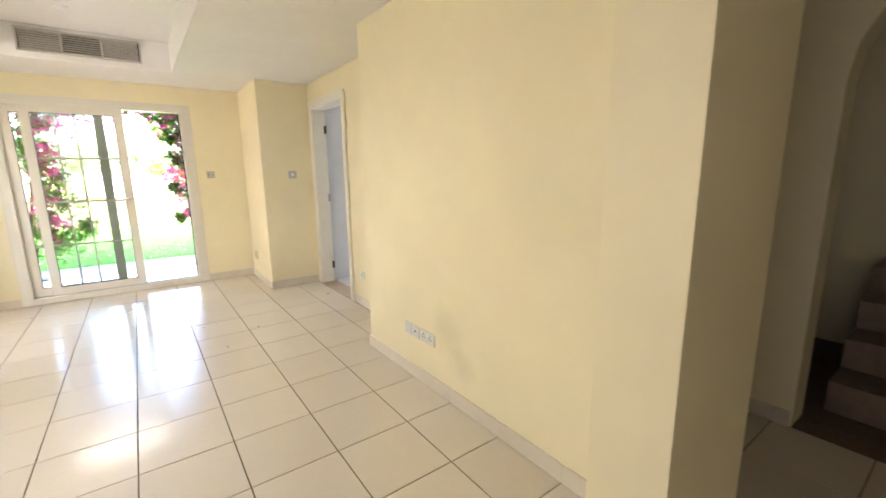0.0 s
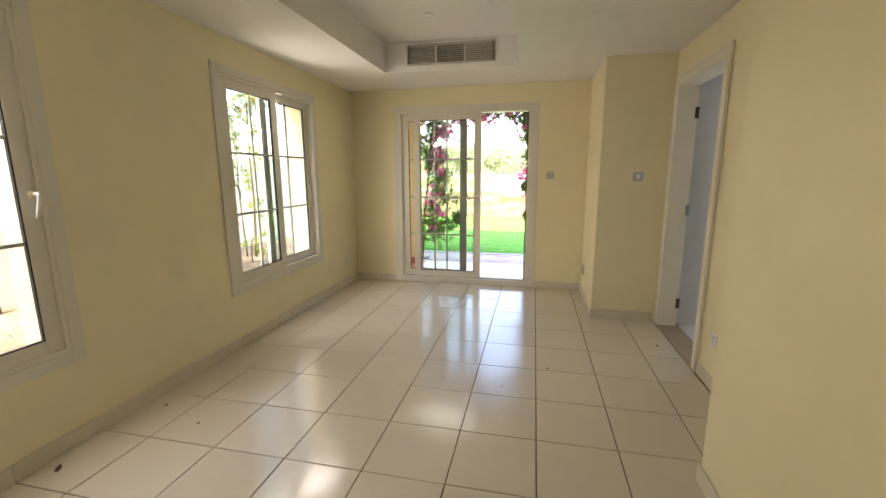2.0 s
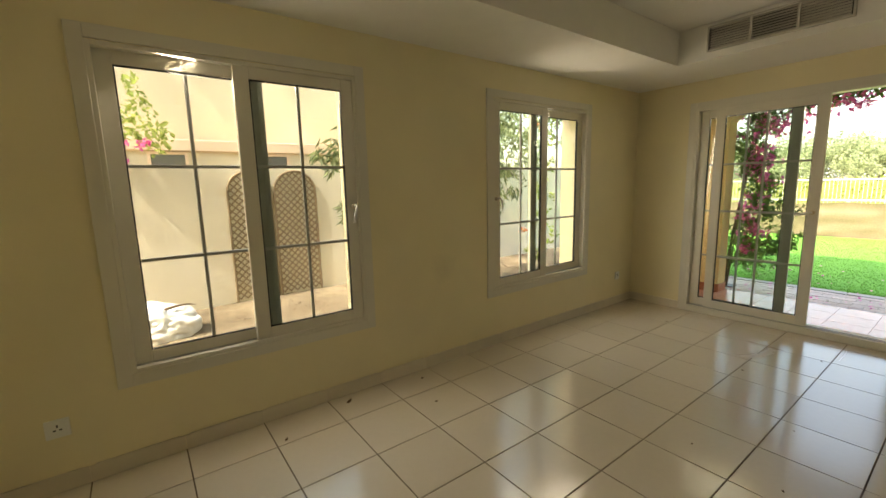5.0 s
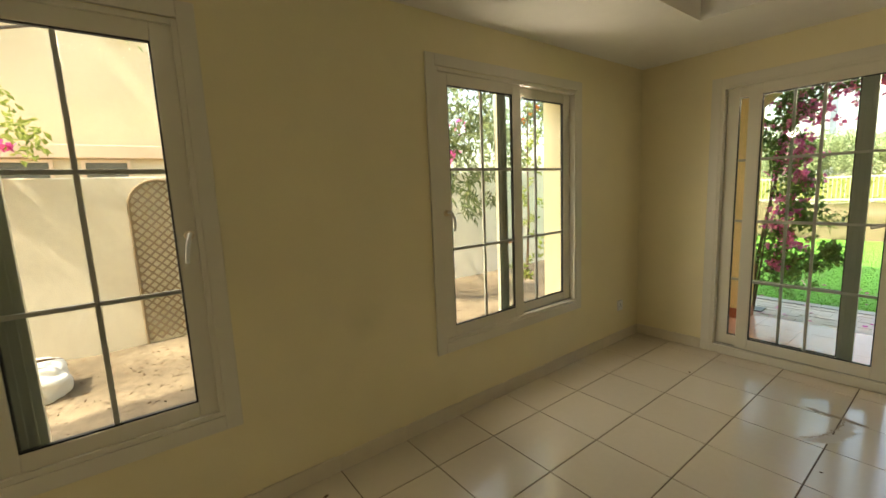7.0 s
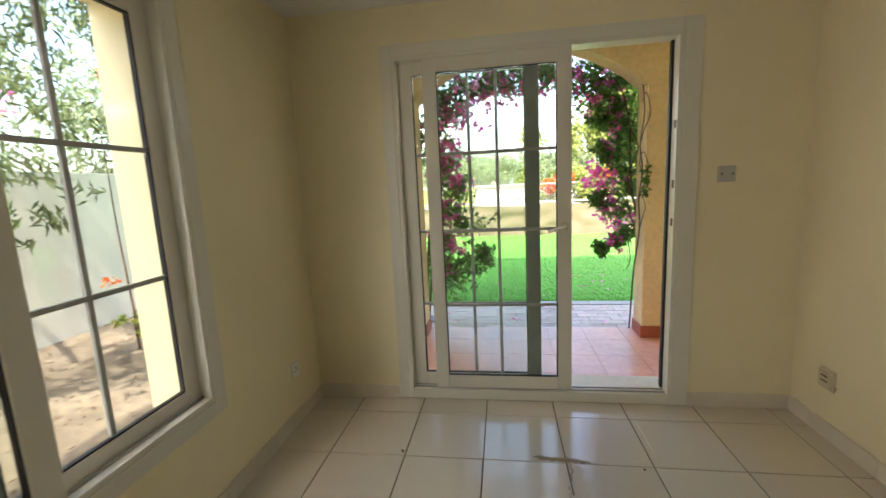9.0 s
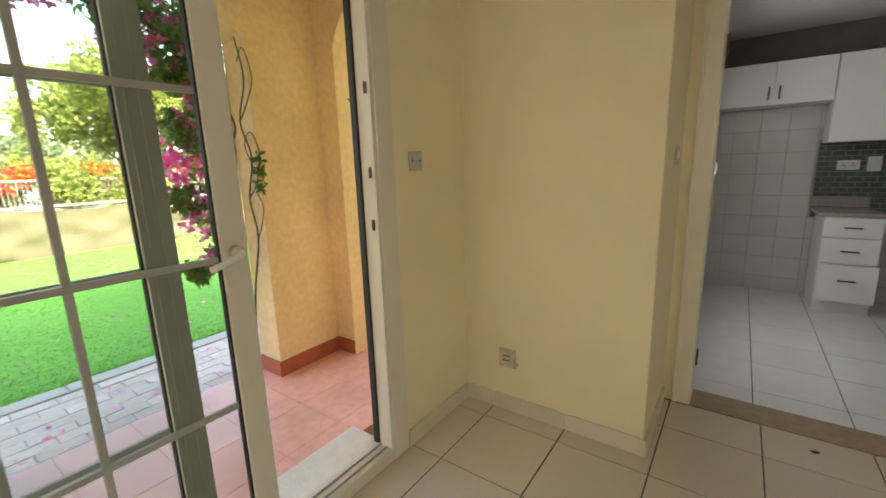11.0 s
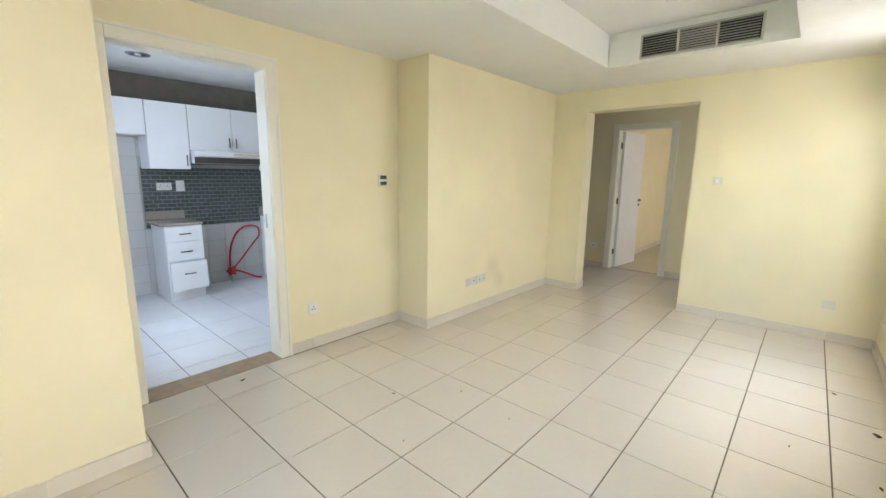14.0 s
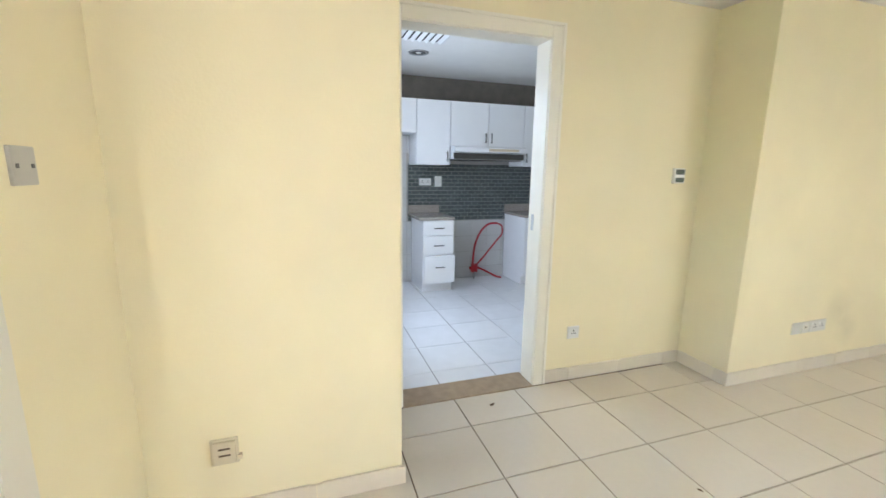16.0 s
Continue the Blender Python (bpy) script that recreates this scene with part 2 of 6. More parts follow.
BARK = material("grey_brown_bark", (0.11, 0.085, 0.065), 0.9, grain=0.3, scale=25, stain=0.2, bump=0.8, bump_scale=30)
TWIG = material("brown_twig", (0.12, 0.075, 0.045), 0.9, grain=0.2, scale=30, bump=0.3)
LATTICE = material("weathered_trellis_wood", (0.22, 0.16, 0.10), 0.85, grain=0.2, scale=30, stain=0.15, bump=0.3, per_object=0.1)
SHADE = material("beige_shade_cloth", (0.21, 0.165, 0.105), 0.9, grain=0.08, scale=30, stain=0.12, stain_scale=0.5, bump=0.3, bump_scale=40)
RAIL = material("white_painted_rail", (0.50, 0.50, 0.49), 0.5, grain=0.03, stain=0.05)
CONCRETE = material("pale_road_surface", (0.42, 0.38, 0.32), 0.9, grain=0.1, scale=10, stain=0.12, bump=0.2)
NEIGHBOUR = material("cream_neighbour_render", (0.66, 0.56, 0.38), 0.85, grain=0.06, scale=10, stain=0.12, stain_scale=0.5, bump=0.3)
NBAND = material("salmon_parapet_render", (0.74, 0.55, 0.38), 0.85, grain=0.06, scale=10, stain=0.1, bump=0.3)
NGLASS = material("dark_window_glass", (0.13, 0.13, 0.11), 0.1, grain=0.05)
GLAZEBAR = material("grey_cavity_bar", (0.36, 0.365, 0.33), 0.5, grain=0.03, stain=0.05, bump=0.02)
GREYGREEN = material("grey_green_aluminium", (0.29, 0.31, 0.27), 0.4, metal=0.1, grain=0.05, stain=0.08, bump=0.02)
# leaf green paled so that the colour itself carries distance haze
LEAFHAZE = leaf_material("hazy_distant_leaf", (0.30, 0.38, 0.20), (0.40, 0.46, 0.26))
BAG = material("white_plastic_bag", (0.74, 0.74, 0.74), 0.35, grain=0.05, stain=0.08, bump=0.2, bump_scale=20)
# haze over the far towers is mixed into this pale blue
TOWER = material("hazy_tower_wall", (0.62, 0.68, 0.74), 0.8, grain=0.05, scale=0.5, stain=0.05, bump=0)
DIRT = material("dry_leaf_debris", (0.09, 0.05, 0.025), 0.9, grain=0.2, scale=60)
STAIRWOOD = material("dark_brown_stair_stone", (0.16, 0.115, 0.08), 0.5, grain=0.15, scale=15, stain=0.15)


# ---- mesh helpers ----
BASES = {}


def finish(bm, name, mat, smooth=False):
    me = bpy.data.meshes.new(name)
    bm.normal_update()
    bm.to_mesh(me)
    bm.free()
    me.materials.append(mat)
    if smooth:
        me.shade_smooth()
    return me


def thing(name, base, label, category, group="", kind=""):
    """An empty at the base of a thing with parts."""
    ob = new(name)
    ob.location = base
    ob.empty_display_size = 0.05
    BASES[ob.name] = Vector(base)
    return tagged(ob, label, category, group, kind)


def part(name, bm, mat, parent, label="", smooth=False, kind=""):
    """One mesh under a thing or a part, made in world coordinates."""
    ob = new(name, finish(bm, name, mat, smooth))
    if parent is not None:
        ob.parent = parent
        if parent.name in BASES:
            ob.matrix_parent_inverse = Matrix.Translation(-BASES[parent.name])
    return tagged(ob, label, kind=kind)


def structure(name, bm, mat, label, category, smooth=False):
    return tagged(new(name, finish(bm, name, mat, smooth)), label, category, kind="structure")


def solid(name, bm, mat, label, category, group="", kind="", smooth=False):
    return tagged(new(name, finish(bm, name, mat, smooth)), label, category, group, kind)


def box(bm, x0, x1, y0, y1, z0, z1, bevel=0.0, m=None):
    made = bmesh.ops.create_cube(bm, size=1.0)
    vs = made["verts"]
    bmesh.ops.scale(bm, vec=(x1 - x0, y1 - y0, z1 - z0), verts=vs)
    bmesh.ops.translate(bm, vec=((x0 + x1) / 2, (y0 + y1) / 2, (z0 + z1) / 2), verts=vs)
    if bevel:
        es = list({e for v in vs for e in v.link_edges})
        r = bmesh.ops.bevel(bm, geom=es, offset=bevel, segments=2, affect="EDGES", profile=0.6)
        vs = list({v for f in r["faces"] for v in f.verts} | {v for v in vs if v.is_valid})
    if m is not None:
        bmesh.ops.transform(bm, matrix=m, verts=vs)
    return bm


def B(*a, **k):
    return box(bmesh.new(), *a, **k)


def rod(bm, a, b, r0, r1=None, sides=10):
    a, b = Vector(a), Vector(b)
    r1 = r0 if r1 is None else r1
    made = bmesh.ops.create_cone(bm, cap_ends=True, segments=sides, radius1=r0, radius2=r1, depth=(b - a).length)
    q = (b - a).to_track_quat("Z", "Y").to_matrix().to_4x4()
    bmesh.ops.transform(bm, matrix=Matrix.Translation((a + b) / 2) @ q, verts=made["verts"])
    return bm


def tube(bm, points, radii, sides=8):
    """A bent round rod through the points."""
    pts = [Vector(p) for p in points]
    rings = []
    for i, p in enumerate(pts):
        d = (pts[min(i + 1, len(pts) - 1)] - pts[max(i - 1, 0)]).normalized()
        side = d.orthogonal().normalized() if i == 0 else (side - d * side.dot(d)).normalized()
        up = d.cross(side)
        r = radii[i] if isinstance(radii, (list, tuple)) else radii
        rings.append([bm.verts.new(p + (side * math.cos(k * math.tau / sides) + up * math.sin(k * math.tau / sides)) * r) for k in range(sides)])
    for a, b in zip(rings, rings[1:]):
        for k in range(sides):
            bm.faces.new((a[k], a[(k + 1) % sides], b[(k + 1) % sides], b[k]))
    bm.faces.new(rings[0][::-1]), bm.faces.new(rings[-1])
    return bm


def spline(points, steps=6):
    """A smooth line through the points."""
    p = [Vector(q) for q in points]
    p = [p[0] * 2 - p[1]] + p + [p[-1] * 2 - p[-2]]
    out = []
    for i in range(1, len(p) - 2):
        for k in range(steps):
            t = k / steps
            a, b, c, d = p[i - 1:i + 3]
            out.append(0.5 * (2 * b + (c - a) * t + (2 * a - 5 * b + 4 * c - d) * t * t + (3 * b - a - 3 * c + d) * t ** 3))
    return out + [p[-2]]


def plate(bm, axis, outline, a, b):
    """A flat outline, given in the two other axes, drawn out from a to b along the axis."""
    def at(u, v, w):
        return (w, u, v) if axis == "x" else (u, w, v) if axis == "y" else (u, v, w)
    lo = [bm.verts.new(at(u, v, a)) for u, v in outline]
    hi = [bm.verts.new(at(u, v, b)) for u, v in outline]
    bm.faces.new(lo[::-1]), bm.faces.new(hi)
    for i in range(len(lo)):
        j = (i + 1) % len(lo)
        bm.faces.new((lo[i], lo[j], hi[j], hi[i]))
    bmesh.ops.recalc_face_normals(bm, faces=bm.faces[:])
    return bm


def slab_with_holes(axis, u0, u1, v0, v1, a, b, holes):
    """A wall from a to b along the axis, with rectangular openings (u0, u1, v0, v1) right through it."""
    us = sorted({u0, u1, *(q for h in holes for q in h[:2])})
    vs = sorted({v0, v1, *(q for h in holes for q in h[2:])})
    us, vs = [q for q in us if u0 <= q <= u1], [q for q in vs if v0 <= q <= v1]
    bm = bmesh.new()
    grid = {}

    def at(u, v, w):
        key = (u, v, w)
        if key not in grid:
            grid[key] = bm.verts.new((w, u, v) if axis == "x" else (u, w, v) if axis == "y" else (u, v, w))
        return grid[key]

    def filled(i, j):
        if not (0 <= i < len(us) - 1 and 0 <= j < len(vs) - 1):
            return False
        cu, cv = (us[i] + us[i + 1]) / 2, (vs[j] + vs[j + 1]) / 2
        return not any(h[0] < cu < h[1] and h[2] < cv < h[3] for h in holes)

    for i in range(len(us) - 1):
        for j in range(len(vs) - 1):
            if not filled(i, j):
                continue
            p, q, r, s = us[i], us[i + 1], vs[j], vs[j + 1]
            for w in (a, b):
                bm.faces.new([at(p, r, w), at(q, r, w), at(q, s, w), at(p, s, w)])
            for di, dj, e in ((-1, 0, ((p, r), (p, s))), (1, 0, ((q, r), (q, s))), (0, -1, ((p, r), (q, r))), (0, 1, ((p, s), (q, s)))):
                if not filled(i + di, j + dj):
                    (m0, n0), (m1, n1) = e
                    bm.faces.new([at(m0, n0, a), at(m1, n1, a), at(m1, n1, b), at(m0, n0, b)])
    bmesh.ops.recalc_face_normals(bm, faces=bm.faces[:])
    return bm


def leaf_cloud(points, size, spread, flat=0.5, seed=1, droop=0.3):
    """Many small folded leaves round the points, as one mesh."""
    rng = np.random.default_rng(seed)
    n = len(points)
    p = np.asarray(points, float) + rng.normal(0, spread, (n, 3))
    d = rng.normal(0, 1, (n, 3))
    d[:, 2] -= droop
    d /= np.linalg.norm(d, axis=1)[:, None]
    s = np.cross(d, rng.normal(0, 1, (n, 3)))
    s /= np.linalg.norm(s, axis=1)[:, None]
    up = np.cross(d, s)
    k = size * rng.uniform(0.6, 1.3, n)[:, None]
    tip, left, right = p + d * k, p + d * k * 0.45 + s * k * flat * 0.5 + up * k * 0.12, p + d * k * 0.45 - s * k * flat * 0.5 + up * k * 0.12
    verts = np.stack([p, left, tip, right], 1).reshape(-1, 3)
    i = np.arange(n) * 4
    faces = np.stack([np.stack([i, i + 1, i + 2], 1), np.stack([i, i + 2, i + 3], 1)], 1).reshape(-1, 3)
    return verts.tolist(), faces.tolist()


def cloud_part(name, data, mat, parent, label="", kind=""):
    me = bpy.data.meshes.new(name)
    me.from_pydata(data[0], [], data[1])
    me.materials.append(mat)
    ob = new(name, me)
    ob.parent = parent
    if parent.name in BASES:
        ob.matrix_parent_inverse = Matrix.Translation(-BASES[parent.name])
    return tagged(ob, label, kind=kind)


def tile_mesh(name, mat, edge=0.002):
    """A unit tile with eased top edges, its top face at z = 0."""
    bm = bmesh.new()
    lo = [bm.verts.new((x, y, -1)) for x, y in ((-.5, -.5), (.5, -.5), (.5, .5), (-.5, .5))]
    mid = [bm.verts.new((v.co.x, v.co.y, -0.18)) for v in lo]
    hi = [bm.verts.new((v.co.x * (1 - 2 * edge), v.co.y * (1 - 2 * edge), 0)) for v in lo]
    bm.faces.new(hi)
    for a, b in ((lo, mid), (mid, hi)):
        for i in range(4):
            j = (i + 1) % 4
            bm.faces.new((a[i], a[j], b[j], b[i]))
    return finish(bm, name, mat)


def piece(name, me, parent, loc, scale, rot=(0, 0, 0)):
    ob = new(name, me)
    ob.parent = parent
    ob.location, ob.scale, ob.rotation_euler = Vector(loc) - BASES.get(parent.name, Vector()), scale, rot
    return ob

# ---- the plan (metres) ----
XW, XWO = -1.64, -1.94          # window wall, inside and outside
YS, YSO = 5.97, 6.27            # garden wall, inside and outside
XA, YA = 1.185, 5.035           # column block beside the garden door
XK, XKO = 1.76, 1.90            # kitchen wall
XB, YB = 1.384, 2.85            # wall block with the three sockets
YH, YHO = 0.62, 0.40            # hall wall
YBACK = -0.92                   # back wall of the hall
CEILING, TRAY = 2.363, 2.64
PITCH, GX, GY = 0.40, -0.133, 2.993
W1, W2 = (1.205, 2.51), (3.705, 5.005)
WZ0, WZ1 = 0.495, 2.085
SX0, SX1, SZ0, SZ1 = -1.02, 0.545, 0.03, 2.085
KD0, KD1, KDZ = 4.06, 4.90, 2.065
OP0, OP1, OPZ = -0.16, 0.975, 2.13
KFX, KFY = 1.705, 4.22

# ---- walls ----
wall_west = structure("wall_west", slab_with_holes("x", YBACK, YSO, -0.3, 6.2, XWO, XW, [(*W1, WZ0 - 0.15, WZ1), (*W2, WZ0 - 0.15, WZ1)]), PAINT, "cream painted wall with two sliding windows", "wall")
HOLE = (SX0 - 0.05, SX1 + 0.05, SZ0 - 0.34, SZ1 + 0.06)
wall_north = structure("wall_north", slab_with_holes("y", XW, 5.0, -0.3, 6.2, YS, YS + 0.1, [HOLE]), PAINT, "cream painted wall with the sliding garden door", "wall")
structure("wall_north_outer", slab_with_holes("y", XW, 5.0, -0.3, 6.2, YS + 0.1, YSO, [(SX0 - 0.17, SX1 + 0.19, SZ0 - 0.34, SZ1 + 0.14)]), RENDER, "ochre rendered outer face of the garden wall", "wall")
structure("wall_column", B(XA, XKO, YA, YS + 0.05, -0.1, CEILING, bevel=0.006), PAINT, "cream painted column block in the corner", "wall")
structure("wall_kitchen", slab_with_holes("x", YB, YA, -0.1, CEILING, XK, XKO, [(KD0 - 0.02, KD1 + 0.02, -0.2, KDZ + 0.02)]), PAINT, "cream painted wall with the kitchen doorway", "wall")
structure("wall_block", plate(bmesh.new(), "z", [(XB, YH), (1.50, YH), (1.50, 1.74), (XKO, 1.74), (XKO, YB), (XB, YB)], -0.1, CEILING), PAINT, "cream painted wall with three sockets low down", "wall")
structure("wall_south", slab_with_holes("y", XW, 1.50, -0.1, 2.75, YHO, YH, [(OP0, OP1, -0.2, OPZ)]), PAINT, "cream painted wall with a plain opening to the hall", "wall")
HD0, HD1, HDZ = 0.43, 1.12, 2.06
structure("wall_hall_back", slab_with_holes("y", -1.1, 4.3, -0.1, 2.75, YBACK - 0.14, YBACK, [(HD0 - 0.02, HD1 + 0.02, -0.2, HDZ + 0.02)]), PAINT, "cream painted back wall of the hall with a doorway", "wall")
# the opening here and the wall behind it only house the added hall lamp
structure("wall_hall_west", slab_with_holes("x", YBACK, YHO, -0.1, 2.75, -1.1, -0.96, [(-0.71, 0.19, 0.3, 2.1)]), PAINT, "cream painted end wall of the hall with an added opening for the fill lamp", "wall")
structure("wall_entrance", B(-1.4, -1.3, YBACK, YHO, -0.1, 2.75), PAINT, "unseen cream wall added behind the hall fill lamp", "wall")
arch = [(YBACK, 0.0), (-0.75, 0.0)] + [(-0.12 - 0.63 * math.cos(k * math.pi / 12), 1.75 + 0.55 * math.sin(k * math.pi / 12)) for k in range(13)] + [(0.51, 0.0), (1.6, 0.0), (1.6, 2.75), (YBACK, 2.75)]
structure("wall_hall_east", plate(bmesh.new(), "x", arch, 2.66, 2.86), PAINT, "cream painted wall with a round arch to the stairs", "wall")
structure("wall_hall_recess", B(1.50, 2.86, 1.6, 1.738, -0.1, 2.75), PAINT, "cream painted recess wall off the hall", "wall")
structure("wall_stair_east", B(4.3, 4.44, YBACK, 1.74, -0.1, 2.9), PAINT, "cream painted far wall of the stairs", "wall")
structure("wall_stair_north", B(2.86, 4.3, 1.6, 1.74, -0.1, 2.9), PAINT, "cream painted side wall of the stairs", "wall")
bm = bmesh.new()
for k in range(4):
    box(bm, 3.0 + 0.27 * k, 4.3, -0.9, 0.45, 0.18 * k, 0.18 * (k + 1), bevel=0.008)
solid("staircase", bm, STAIRWOOD, "dark brown stone stair steps behind the hall arch", "stairs", kind="structure")

# room behind the hall
structure("wall_bedroom_east", B(1.22, 1.36, -4.2, YBACK - 0.14, -0.1, 2.6), PAINT, "cream painted wall of the room behind the hall", "wall")
structure("wall_bedroom_south", B(-2.6, 1.36, -4.34, -4.2, -0.1, 2.6), PAINT, "cream painted far wall of the room behind the hall", "wall")
structure("wall_bedroom_west", slab_with_holes("x", -4.2, YBACK - 0.14, -0.1, 2.6, -2.74, -2.6, [(-3.2, -2.2, 0.9, 2.0)]), PAINT, "cream painted wall with a window opening", "wall")

# kitchen shell
KX, KY0, KY1, KC = 4.42, 1.75, 5.015, 2.40
structure("wall_kitchen_back", B(KX, KX + 0.15, KY0, KY1 + 0.3, -0.1, 2.9), KGROUT, "grey grouted kitchen wall behind white tiles", "wall")
structure("wall_kitchen_north", slab_with_holes("y", XKO, KX, -0.1, 2.9, KY1, KY1 + 0.15, [(2.3, 3.42, 0.495, 2.085)]), DOORPAINT, "white kitchen wall with a window", "wall")
structure("wall_kitchen_south", B(XKO, KX, KY0 - 0.14, KY0, -0.1, 2.9), DOORPAINT, "white painted kitchen end wall", "wall")
structure("wall_kitchen_upper", B(XK, XKO, YB, YA, CEILING, 2.9), PAINT, "cream painted wall strip over the ceiling", "wall")

# thin strip whose colour stands in for shade between cabinets and ceiling
structure("wall_kitchen_band", B(KX - 0.004, KX + 0.002, KY0, KY1, 2.10, KC), BAND, "dark band over the kitchen cabinets, shade put into its colour", "wall")

# ---- ceilings ----
TX0, TX1, TY0, TY1 = -0.89, 0.445, 1.48, 5.195
bm = slab_with_holes("z", XW, XKO, YH - 0.1, YS, CEILING, TRAY, [(TX0, TX1, TY0, TY1)])
box(bm, TX0 - 0.1, TX1 + 0.1, TY0 - 0.1, TY1 + 0.1, TRAY + 0.003, TRAY + 0.1)
structure("ceiling", bm, CEIL, "white painted ceiling with a long recessed tray", "ceiling")
structure("ceiling_hall", B(-1.1, 4.44, YBACK - 0.14, YHO, 2.58, 2.72), CEIL, "white painted hall ceiling", "ceiling")
structure("ceiling_recess", B(1.50, 4.44, YHO, 1.74, 2.58, 2.72), CEIL, "white painted ceiling of the stair recess", "ceiling")
structure("ceiling_bedroom", B(-2.74, 1.36, -4.34, YBACK - 0.14, 2.6, 2.72), CEIL, "white painted ceiling of the room behind", "ceiling")
structure("ceiling_kitchen", B(XKO, KX, KY0, KY1, KC, KC + 0.1), CEIL, "white painted kitchen ceiling", "ceiling")
structure("roof", B(XWO - 0.35, 5.3, -6.0, YSO + 0.35, 6.2, 6.45), RENDER, "flat ochre roof over the upper storey", "roof")
structure("wall_house_east", B(4.86, 5.0, -6.0, YS, -0.3, 6.2), RENDER, "plain ochre outer wall of the house", "wall")
structure("wall_house_south", B(XWO, 5.0, -6.14, -6.0, -0.3, 6.2), RENDER, "plain ochre outer wall of the house", "wall")
structure("wall_house_west", slab_with_holes("x", -6.0, YBACK, -0.3, 6.2, -2.9, -2.76, [(-3.2, -2.2, 0.9, 2.0)]), RENDER, "plain ochre outer wall with a window opening", "wall")
structure("wall_house_step", B(-2.9, XW, YBACK, YBACK + 0.14, -0.3, 6.2), RENDER, "short ochre return of the outer wall", "wall")

# ---- window reveals, casings, doors ----


def ring(axis, u0, u1, v0, v1, w, a, b, bevel=0.004):
    """A rectangular frame of width w, four butted lengths."""
    bm = bmesh.new()

    def bar(p, q, r, s):
        if axis == "x":
            box(bm, a, b, p, q, r, s, bevel)
        else:
            box(bm, p, q, a, b, r, s, bevel)
    bar(u0, u0 + w, v0, v1), bar(u1 - w, u1, v0, v1)
    bar(u0 + w, u1 - w, v0, v0 + w), bar(u0 + w, u1 - w, v1 - w, v1)
    return bm


def sash(parent, axis, u0, u1, v0, v1, d, rows, side=1, top=0.08):
    """A glazed sliding sash with glazing bars, its room face at depth d."""
    a, b = (d - side * 0.028, d) if side > 0 else (d, d + 0.028)
    w = top
    fr = part("sash", ring(axis, u0, u1, v0, v1, w, a, b, 0.005), UPVC, parent)
    part("seal", ring(axis, u0 + w, u1 - w, v0 + w, v1 - w, 0.006, a + 0.006, b - 0.004, 0), RUBBER, fr, "black rubber glazing seal")
    mid = (a + b) / 2
    g = 0.003
    def flat(p, q, r, s, t, bevel=0.0):
        return B(mid - t, mid + t, p, q, r, s, bevel=bevel) if axis == "x" else B(p, q, mid - t, mid + t, r, s, bevel=bevel)
    pane = part("pane", flat(u0 + w + g, u1 - w - g, v0 + w + g, v1 - w - g, 0.0025), GLASS, fr, "clear window glass")
    pane.visible_shadow = False
    cu = (u0 + u1) / 2
    part("glazing_bar", flat(cu - 0.009, cu + 0.009, v0 + w + 0.007, v1 - w - 0.007, 0.007, 0.003), GLAZEBAR, fr)
    for k in range(1, rows):
        z = v0 + w + (v1 - v0 - 2 * w) * k / rows
        part("glazing_bar", flat(u0 + w + 0.007, u1 - w - 0.007, z - 0.009, z + 0.009, 0.0075, 0.003), GLAZEBAR, fr)
    return fr, a, b


